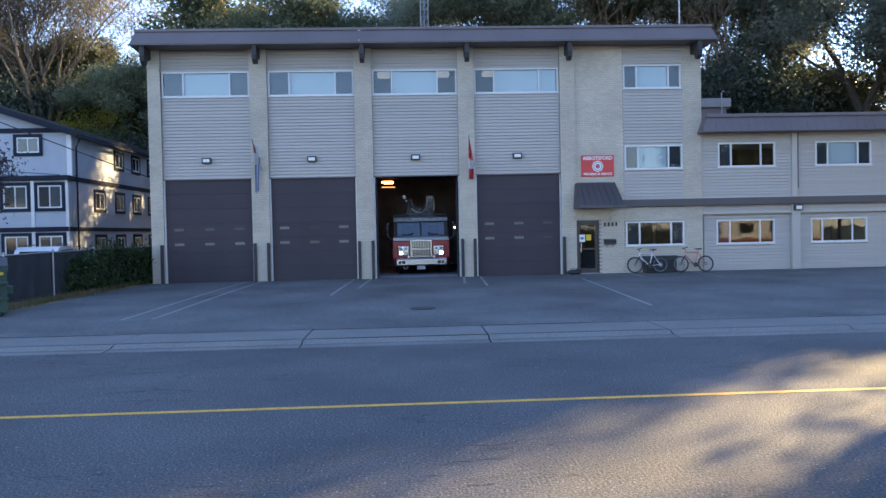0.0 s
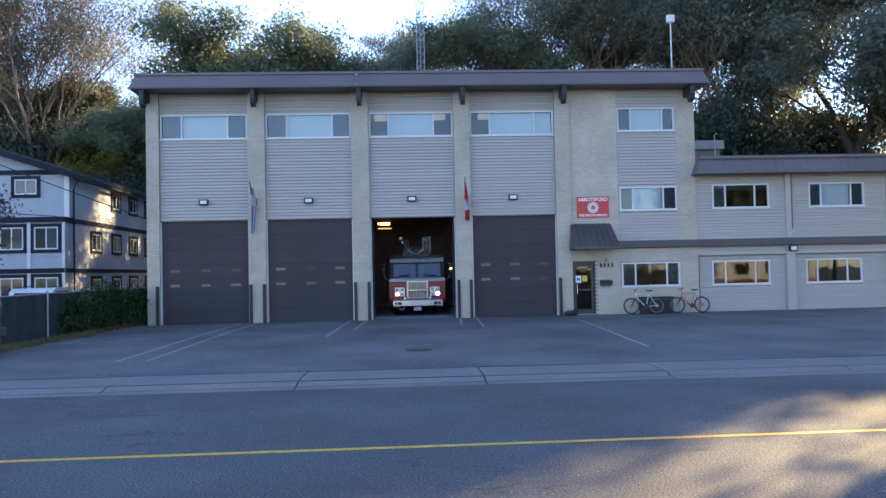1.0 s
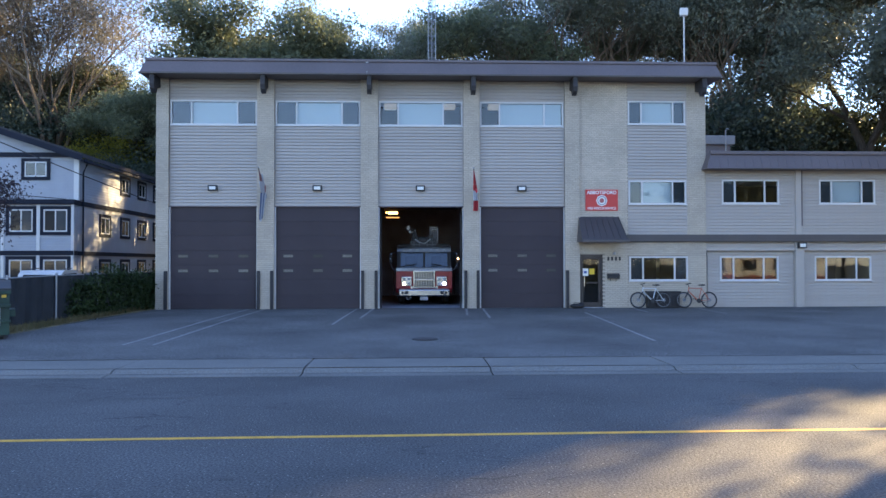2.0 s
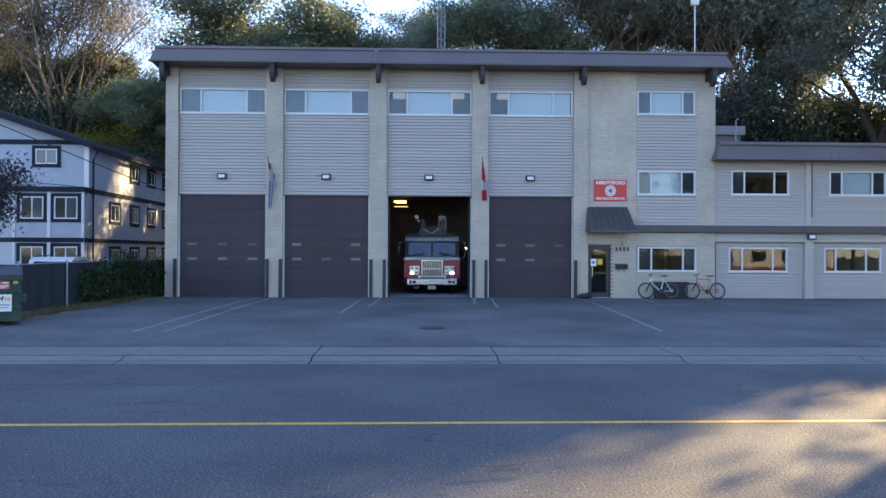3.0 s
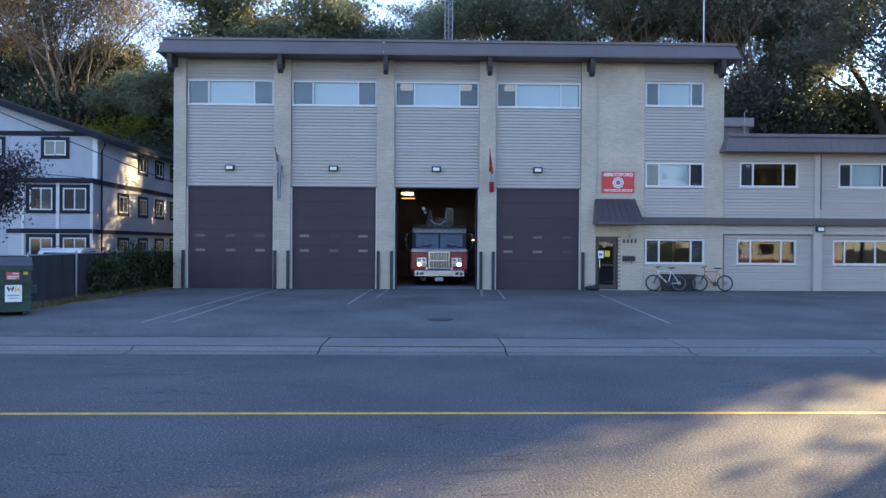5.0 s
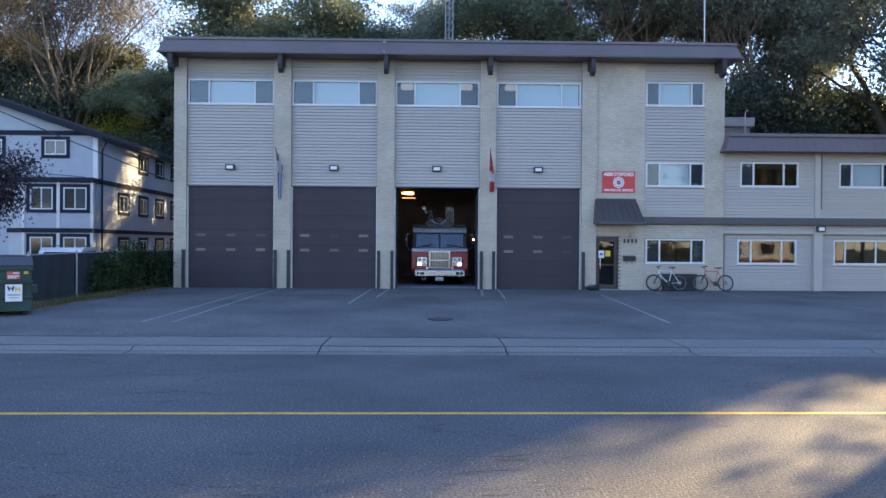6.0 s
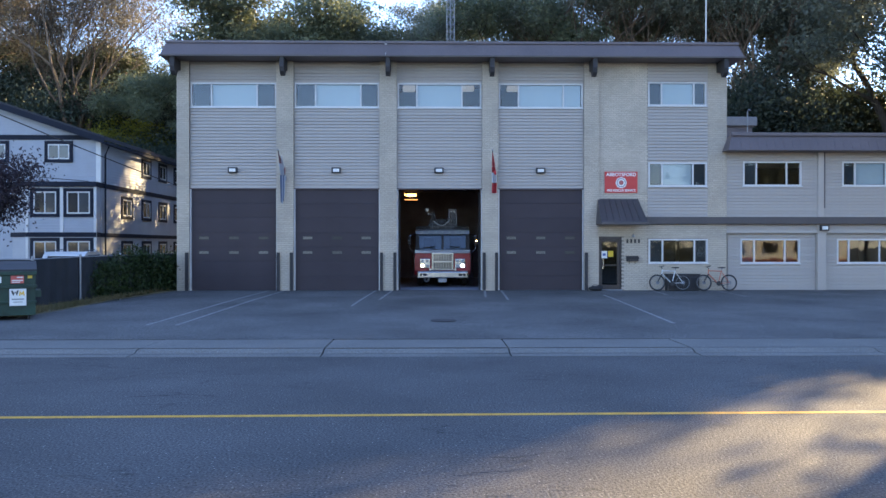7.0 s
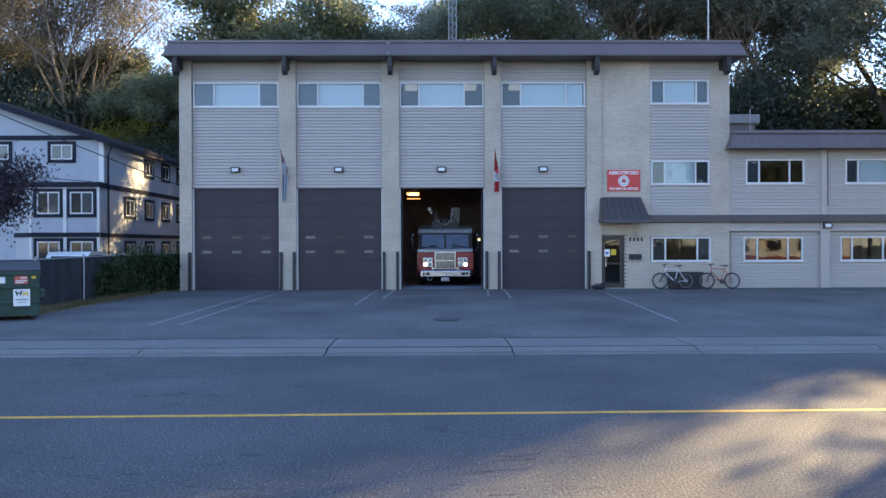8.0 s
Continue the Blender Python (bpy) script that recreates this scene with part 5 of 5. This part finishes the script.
door = thing("entrance_door", pose(6.95, 30.24, BASE), "dark aluminium glass entrance door with notices", "door", kind="structure")
M_ALU = mat("dark_bronze_aluminium", (0.05, 0.042, 0.04), 0.4, 0.4, var=0.1)
part("door_frame", Shape().box(-0.48, -0.42, -0.1, 0.05, 0, 2.2).box(0.42, 0.48, -0.1, 0.05, 0, 2.2).box(-0.42, 0.42, -0.1, 0.05, 2.12, 2.2), M_ALU, door)
lf = part("leaf", Shape().box(-0.41, -0.33, -0.06, -0.01, 0.02, 2.11).box(0.30, 0.41, -0.06, -0.01, 0.02, 2.11).box(-0.33, 0.30, -0.06, -0.01, 2.0, 2.11).box(-0.33, 0.30, -0.06, -0.01, 0.02, 0.22).box(-0.33, 0.30, -0.06, -0.01, 1.0, 1.06), M_ALU, door)
for z0, z1 in ((0.22, 1.0), (1.06, 2.0)):
    part("pane", Shape().box(-0.33, 0.30, -0.04, -0.032, z0, z1), M_GLASS, lf).visible_shadow = False
part("handle", Shape().tube([(-0.3, -0.08, 0.85), (-0.3, -0.12, 0.88), (-0.3, -0.12, 1.3), (-0.3, -0.08, 1.33)], 0.014), M_CHROME, lf)
part("threshold", Shape().soft(-0.5, 0.5, -0.16, 0.0, -0.02, 0.025, 0.008), M_GALV, door)
part("notice", Shape().box(-0.35, -0.12, -0.068, -0.062, 1.32, 1.62), M_LABEL, lf, "white printed notice")
part("notice_bar", Shape().box(-0.31, -0.18, -0.072, -0.069, 1.42, 1.52), mat("blue_print", (0.08, 0.12, 0.3)), lf)
part("notice", Shape().box(-0.07, 0.14, -0.05, -0.044, 1.38, 1.62), mat("yellow_notice", (0.6, 0.42, 0.03)), lf, "yellow warning notice")

aw = thing("awning", pose(0, 0, 0), "dark brown standing-seam metal awning over the entrance", "awning")
TL, TR, BL, BR = Vector((6.42, 30.1, 4.07)), Vector((8.07, 30.1, 4.07)), Vector((6.33, 28.95, 3.06)), Vector((8.17, 28.95, 3.06))
WL, WR = Vector((6.33, 30.1, 3.06)), Vector((8.17, 30.1, 3.06))
dn = Vector((0, 0, -0.05))
part("roof", Shape().add([BL, BR, TR, TL, WL, WR, BL + dn, BR + dn, WL + dn, WR + dn], [(0, 1, 2, 3), (1, 5, 2), (4, 0, 3), (6, 8, 9, 7), (0, 6, 7, 1), (1, 7, 9, 5), (4, 8, 6, 0)]), M_BAND, aw)
for i in range(8):
    k = i / 7
    a, b = BL.lerp(BR, k), TL.lerp(TR, k)
    part("seam", Shape().tube([a + Vector((0, -0.005, 0.015)), b + Vector((0, -0.005, 0.015))], 0.016, 5), M_BAND, aw)
part("gutter", Shape().soft(6.3, 8.2, 28.87, 28.97, 2.97, 3.09, 0.02), M_BAND, aw)

sign = thing("station_sign", pose(7.39, 30.13, 4.76), "red metal fire station sign with white lettering", "sign")
part("panel", Shape().soft(-0.68, 0.68, -0.04, 0.0, -0.44, 0.44, 0.006), mat("red_sign_paint", (0.5, 0.035, 0.03), 0.45, var=0.06), sign)
M_SIGNW = mat("white_sign_paint", (0.75, 0.75, 0.73), 0.5, var=0.04)


def words(text, size, x, z, parent, wide=1.0):
    c = bpy.data.curves.new("lettering", "FONT")
    c.body, c.size, c.align_x, c.extrude, c.offset = text, size, "CENTER", 0.003, size * 0.018
    tmp = bpy.data.objects.new("lettering", c)
    me = bpy.data.meshes.new_from_object(tmp)
    bpy.data.objects.remove(tmp)
    me.materials.append(M_SIGNW)
    o = new("lettering", me)
    o.parent = parent
    o.matrix_basis = pose(x, -0.046, z, 90, 0, 0) @ Matrix.Diagonal((wide, 1, 1, 1))


words("ABBOTSFORD", 0.20, 0, 0.25, sign, 0.98)
words("FIRE RESCUE SERVICE", 0.135, 0, -0.385, sign, 0.93)
part("badge", Shape().disc((0, -0.045, -0.02), 0.235, "y", 0.01, 8), M_SIGNW, sign)
part("badge_ring", Shape().ring((0, -0.052, -0.02), 0.17, 0.018, "y", 24, 6), mat("badge_grey", (0.2, 0.2, 0.24)), sign)
part("badge_core", Shape().disc((0, -0.054, -0.02), 0.1, "y", 0.01, 16), mat("badge_red", (0.35, 0.1, 0.1)), sign)

num = thing("house_number", pose(7.9, 30.13, 2.33), "row of dark metal house number plates on brick", "house number")
for i in range(4):
    x = -0.24 + i * 0.16
    part("bar", Shape().soft(x - 0.04, x + 0.04, -0.02, 0.0, -0.08, 0.08, 0.008), M_BLACK, num)
sl_ = thing("wall_lantern", pose(7.88, 30.13, 2.58), "small dark lantern above the house number", "wall lamp")
part("arm", Shape().tube([(0, 0, 0), (0, -0.1, 0.05), (0, -0.12, 0.0)], 0.012, 6), M_BLACK, sl_)
part("shade", Shape().tube([(0, -0.12, 0.03), (0, -0.12, -0.09)], 0.03, 10, 0.08), M_GALV, sl_)
mb = thing("mail_box", pose(7.85, 30.13, 1.6), "dark grey wall mail box with newspaper hooks", "mail box")
part("box", Shape().soft(-0.25, 0.25, -0.14, 0.0, -0.1, 0.08, 0.02), M_BLACK, mb)
part("flap", Shape().prism([(-0.16, 0.0), (0.0, 0.1), (0.0, 0.12), (-0.17, 0.02)], "x", -0.26, 0.26), M_BLACK, mb)
for x in (-0.12, 0.12):
    part("hook", Shape().tube([(x, -0.03, -0.1), (x, -0.05, -0.2), (x, -0.1, -0.2)], 0.012, 6), M_BLACK, mb)

bag = thing("black_bag", pose(6.28, 29.85, BASE), "slumped black bag on the ground by the door", "bag")
part("sack", Shape().ball((0, 0, 0.09), 0.2, 10, (1.5, 0.9, 0.5)).ball((0.18, 0.02, 0.12), 0.13, 8, (1, 0.9, 1)), M_RUBBER, bag, smooth=True)
part("strap", Shape().tube([(-0.2, -0.05, 0.12), (-0.1, -0.08, 0.24), (0.1, -0.08, 0.22), (0.2, -0.05, 0.12)], 0.015, 6), M_BLACK, bag)

box = thing("storage_box", pose(9.85, 29.88, BASE), "black plastic storage box standing against the wall", "storage box")
part("tub", Shape().soft(-0.66, 0.66, -0.22, 0.16, 0.0, 0.62, 0.03), M_BLACK, box)
part("lid", Shape().soft(-0.69, 0.69, -0.25, 0.17, 0.62, 0.69, 0.02), M_BLACK, box)
for x in (-0.44, 0.0, 0.44):
    part("rib", Shape().soft(x - 0.15, x + 0.15, -0.235, -0.215, 0.08, 0.54, 0.01), M_RUBBER, box)


def bicycle(x, y, label, paint, lean=4):
    """A mountain bike seen from its side, front wheel towards -x."""
    e = thing("bicycle", pose(x, y, BASE, lean, 0, 0), label, "bicycle", "bicycles by the wall")
    R, wb = 0.335, 1.04
    for nm, cx in (("front_wheel", 0.0), ("rear_wheel", wb)):
        w = part(nm, Shape().ring((cx, 0, R), R - 0.026, 0.026, "y", 40, 8), M_RUBBER, e)
        part("rim", Shape().ring((cx, 0, R), R - 0.062, 0.012, "y", 36, 6), M_STEEL, w)
        sp = Shape()
        for k in range(14):
            a = 2 * math.pi * k / 14
            sp.tube([(cx, 0.02 * (-1) ** k, R), (cx + (R - 0.06) * math.cos(a), 0, R + (R - 0.06) * math.sin(a))], 0.0022, 4)
        part("spokes", sp, M_STEEL, w)
        part("hub", Shape().disc((cx, 0, R), 0.03, "y", 0.1, 12).disc((cx, -0.05, R), 0.075, "y", 0.006, 20), M_STEEL, w)
    bb, seat, head, fork = Vector((0.60, 0, 0.30)), Vector((0.74, 0, 0.80)), Vector((0.24, 0, 0.82)), Vector((0.19, 0, 0.70))
    fr = Shape()
    for a, b, r in ((head, seat, 0.018), (fork, bb, 0.024), (bb, seat + (seat - bb) * 0.06, 0.018), (seat, (wb, 0.05, R), 0.010), (seat, (wb, -0.05, R), 0.010), (bb, (wb, 0.05, R), 0.012), (bb, (wb, -0.05, R), 0.012), (head + Vector((-0.015, 0, 0.05)), fork - Vector((-0.005, 0, 0.03)), 0.024)):
        fr.tube([a, b], r, 8)
    part("frame", fr, paint, e)
    part("fork", Shape().tube([(0.20, 0.05, 0.67), (0.12, 0.055, 0.55), (0.0, 0.055, R)], 0.017, 8, 0.013).tube([(0.20, -0.05, 0.67), (0.12, -0.055, 0.55), (0.0, -0.055, R)], 0.017, 8, 0.013).tube([(0.2, -0.06, 0.67), (0.2, 0.06, 0.67)], 0.02), M_BLACK, e)
    part("handlebar", Shape().tube([(0.22, 0, 0.86), (0.2, 0, 0.95), (0.14, 0, 0.98)], 0.016).tube([(0.20, -0.31, 1.0), (0.15, -0.1, 0.98), (0.15, 0.1, 0.98), (0.20, 0.31, 1.0)], 0.014).tube([(0.2, -0.31, 1.0), (0.17, -0.2, 0.99)], 0.02), M_BLACK, e)
    part("seat_post", Shape().tube([seat, seat + (seat - bb).normalized() * 0.12], 0.014), M_STEEL, e)
    part("saddle", Shape().ball((0.80, 0, 0.945), 0.1, 8, (1.3, 0.6, 0.32)).ball((0.68, 0, 0.945), 0.06, 8, (1.5, 0.5, 0.4)), M_BLACK, e, smooth=True)
    ck = part("crank", Shape().disc((0.60, -0.05, 0.30), 0.095, "y", 0.006, 24).tube([(0.47, 0.08, 0.38), (0.60, 0.08, 0.30), (0.60, -0.08, 0.30), (0.73, -0.08, 0.22)], 0.012), M_BLACK, e)
    part("pedal", Shape().soft(0.68, 0.78, -0.19, -0.09, 0.205, 0.23, 0.006), M_BLACK, ck)
    part("pedal", Shape().soft(0.42, 0.52, 0.09, 0.19, 0.37, 0.395, 0.006), M_BLACK, ck)
    part("chain", Shape().tube([(0.60, -0.05, 0.395), (wb, -0.05, R + 0.04)], 0.006, 5).tube([(0.60, -0.05, 0.205), (wb, -0.05, R - 0.06)], 0.006, 5), M_BLACK, e)
    return e


bicycle(8.74, 29.55, "silver mountain bike leaning by the station wall", mat("silver_frame", (0.55, 0.57, 0.58), 0.3, 0.3, var=0.05), -5)
bicycle(10.62, 29.5, "orange-red mountain bike leaning by the station wall", mat("orange_frame", (0.42, 0.11, 0.06), 0.35, var=0.05, coat=0.4), -5)

# ---- on the roof ----
mast = thing("lattice_mast", pose(0.6, 40.0, 10.28), "tall galvanised lattice radio mast on the roof", "mast")
MZ = 12.0
legs = [Vector((-0.2, -0.11, 0)), Vector((0.2, -0.11, 0)), Vector((0, 0.23, 0))]
for p in legs:
    part("leg", Shape().tube([p, p + Vector((0, 0, MZ))], 0.02, 6), M_GALV, mast)
for i in range(30):
    z = 0.2 + i * 0.4
    s = Shape()
    for j in range(3):
        a, b = legs[j], legs[(j + 1) % 3]
        s.tube([a + Vector((0, 0, z)), b + Vector((0, 0, z))], 0.014, 5)
        s.tube([a + Vector((0, 0, z)), b + Vector((0, 0, z + 0.4))], 0.009, 4)
    part("brace", s, M_GALV, mast)
ant = thing("whip_antenna", pose(11.45, 31.6, 10.28), "thin white roof antenna on a tripod", "antenna")
part("pole", Shape().tube([(0, 0, 0), (0, 0, 2.75)], 0.028, 8), M_VINYL, ant)
part("head", Shape().soft(-0.17, 0.17, -0.1, 0.1, 2.7, 3.05, 0.04), M_VINYL, ant)
for a in range(3):
    c = Vector((math.cos(a * 2.094 + 0.5) * 0.42, math.sin(a * 2.094 + 0.5) * 0.42, 0.0))
    part("tripod_leg", Shape().tube([c, (0, 0, 0.75)], 0.02, 6), M_GALV, ant)
pent = thing("roof_penthouse", pose(14.6, 42.5, 6.66), "grey metal plant room at the back of the wing roof", "plant room")
part("walls", Shape().box(-2.6, 2.5, -2.3, 2.3, -0.1, 2.0), M_FASCIA, pent)
part("roof", Shape().soft(-2.8, 2.7, -2.5, 2.5, 2.0, 2.5, 0.04), mat("grey_roof_metal", (0.2, 0.19, 0.19), 0.5), pent)
vent = thing("vent_pipe", pose(13.85, 33.0, 6.66), "bent galvanised vent pipe on the wing roof", "vent pipe")
part("pipe", Shape().tube([(0, 0, 0), (0, 0, 1.55), (0.03, 0, 1.62), (0.1, 0, 1.63), (0.14, 0, 1.58)], 0.03, 8), M_GALV, vent)
part("flashing", Shape().tube([(0, 0, 0), (0, 0, 0.1)], 0.12, 12, 0.04), M_GALV, vent)

# ---- flags on the pillars ----
def flag_pole(x, z0, bend, label):
    e = thing("flag", pose(x, 30.05, z0), label, "flag", "flags on the pillars")
    part("bracket", Shape().soft(-0.04, 0.04, -0.06, 0.0, -0.1, 0.08, 0.01), M_GALV, e)
    part("pole", Shape().tube([(0, -0.04, 0), (bend, -0.75, 1.06)], 0.016, 8), M_BEAM, e)
    part("finial", Shape().ball((bend, -0.76, 1.08), 0.035, 8), M_GALV, e)
    return e


def drape(e, name, tl, strips, w, label=""):
    """A limp flag: gathered folds hanging under the pole, in bands of colour down its length."""
    out = None
    for mt, z0, z1, w0, w1, x0, x1, y0, y1 in strips:
        s, n, k = Shape(), 14, 6
        for j in range(k + 1):
            t = j / k
            ww, xx, yy, zz = w0 + (w1 - w0) * t, x0 + (x1 - x0) * t, y0 + (y1 - y0) * t, z0 + (z1 - z0) * t
            for i in range(n + 1):
                u = i / n - 0.5
                fold = 0.055 * math.sin(i * 1.35 + z0 * 2 + j * 0.25) * min(1, ww * 5)
                s.v.append((xx + u * ww, yy + fold, zz + 0.05 * abs(u) * (1 if j == k else 0)))
        m_ = n + 1
        s.f = [(j * m_ + i, (j + 1) * m_ + i, (j + 1) * m_ + i + 1, j * m_ + i + 1) for j in range(k) for i in range(n)]
        back = [(v[0], v[1] + 0.012, v[2]) for v in s.v]
        s.add(back, [f[::-1] for f in s.f])
        out = part(name, s, mt, e, smooth=True)
    return out


F_RED = mat("red_flag_cloth", (0.42, 0.035, 0.045), 0.8, var=0.1, scale=8)
F_PINK = mat("faded_red_flag_cloth", (0.27, 0.12, 0.13), 0.8, var=0.15, scale=8)
F_WHITE = mat("white_flag_cloth", (0.5, 0.52, 0.57), 0.8, var=0.06, scale=8)
F_BLUE = mat("blue_flag_cloth", (0.10, 0.15, 0.27), 0.8, var=0.12, scale=8)
fl1 = flag_pole(-6.42, 4.9, -0.17, "limp blue, white and red provincial flag on a short pole")
drape(fl1, "flag_cloth", 0, ((F_PINK, 0.98, 0.55, 0.03, 0.12, -0.16, -0.1, -0.72, -0.5), (F_WHITE, 0.85, 0.35, 0.05, 0.1, -0.06, -0.02, -0.6, -0.42), (F_WHITE, 0.55, 0.1, 0.14, 0.18, -0.13, -0.06, -0.5, -0.3), (F_PINK, 0.4, 0.12, 0.05, 0.05, 0.04, 0.03, -0.42, -0.38)), 0)
low1 = drape(fl1, "flag_tail", 0, ((F_BLUE, 0, -1.1, 0.07, 0.04, -0.08, -0.1, 0, 0),), 0)
low1.location = (-0.06, -0.3, 0.1)
for mt, x0, x1, w0, w1, zb in ((F_WHITE, -0.02, -0.06, 0.07, 0.05, -1.16), (F_BLUE, 0.035, -0.02, 0.05, 0.04, -1.05), (F_WHITE, 0.08, 0.01, 0.06, 0.03, -0.95)):
    drape(low1, "flag_stripe", 0, ((mt, 0.0, zb, w0, w1, x0, x1, 0, 0.01),), 0)
fl2 = flag_pole(2.14, 4.9, -0.14, "limp red and white maple leaf flag on a short pole")
drape(fl2, "flag_cloth", 0, ((F_RED, 0.98, 0.45, 0.03, 0.14, -0.13, -0.07, -0.72, -0.45), (F_RED, 0.45, 0.2, 0.14, 0.18, -0.07, -0.04, -0.45, -0.35), (F_WHITE, 0.2, -0.2, 0.17, 0.2, -0.04, -0.02, -0.35, -0.3)), 0)
low2 = drape(fl2, "flag_tail", 0, ((F_RED, 0, -0.43, 0.2, 0.2, 0.0, 0.0, 0, 0),), 0)
low2.location = (-0.02, -0.3, -0.2)
part("leaf_mark", Shape().prism([(-0.02, 0.3), (0.03, 0.25), (0.05, 0.15), (0.0, 0.1), (-0.05, 0.16), (-0.06, 0.24)], "y", -0.42, -0.40), F_RED, fl2)

# ---- across the road, added out of view for what the window glass reflects ----
for hx, w_, wallm, lab in ((36.0, 13.0, M_SIGNW, "low white house with a red base across the road"), (62, 14, M_BRICK, "buff brick bungalow added across the road, out of view")):
    oh = thing("house", pose(hx, -16.0, 0), lab, "house")
    part("wall", Shape().box(-w_ / 2, w_ / 2, -8, 0, 0.8, 3.3), wallm, oh)
    part("base", Shape().box(-w_ / 2, w_ / 2, -8, 0.02, -0.3, 0.8), mat("red_base_paint", (0.24, 0.06, 0.04), 0.7), oh)
    part("roof", Shape().prism([(-8.6, 3.2), (0.6, 3.2), (-4, 5.6)], "x", -w_ / 2 - 0.5, w_ / 2 + 0.5), M_SHINGLE, oh)
    for k in range(4):
        x = -w_ / 2 + 1.6 + k * (w_ - 3.2) / 3
        wn_ = part("window", Shape().box(x - 0.7, x + 0.7, 0.0, 0.05, 1.3, 2.5), M_VINYL, oh)
        part("pane", Shape().box(x - 0.6, x + 0.6, 0.05, 0.056, 1.4, 2.4), M_HPANE2, wn_)
# unseen hedge and trees, added to darken what the panes reflect
hedge = thing("hedge", pose(0, 0, 0), "clipped green hedge added across the road to darken reflections", "hedge")
rng = random.Random(77)
tips = [Vector((rng.choice((rng.uniform(-75, -25), rng.uniform(-2, 29))), -15 + rng.uniform(-0.8, 0.8), rng.uniform(-0.1, 3.2))) for i in range(420)]
part("foliage", leaves(78, tips, 30, 0.55, 0.2), M_LEAF_HAZE, hedge)
for i, x in enumerate((-68, -60, -52, -44, -19, 4, 14, 37, 43, 50)):
    plant(T_FAR, x, -26 - (i % 3) * 3, 0.85, i * 61)


# ---- what moves: the flags' tails stir in a faint breeze ----
def motions():
    for tail, base, ph, amp in ((low1, (-0.06, -0.3, 0.1), 0.0, 2.2), (low2, (-0.02, -0.3, -0.2), 1.3, 1.6)):
        walk(tail, [(t, pose(*base, amp * math.sin(1.1 * t + ph), amp * math.sin(0.8 * t + ph), 1.5 * amp * math.sin(0.9 * t + 2 * ph))) for t in (0.0, 1.0, 2.0, 3.0, 4.0, 5.0, 6.0, 7.0, 8.0)])


motions()
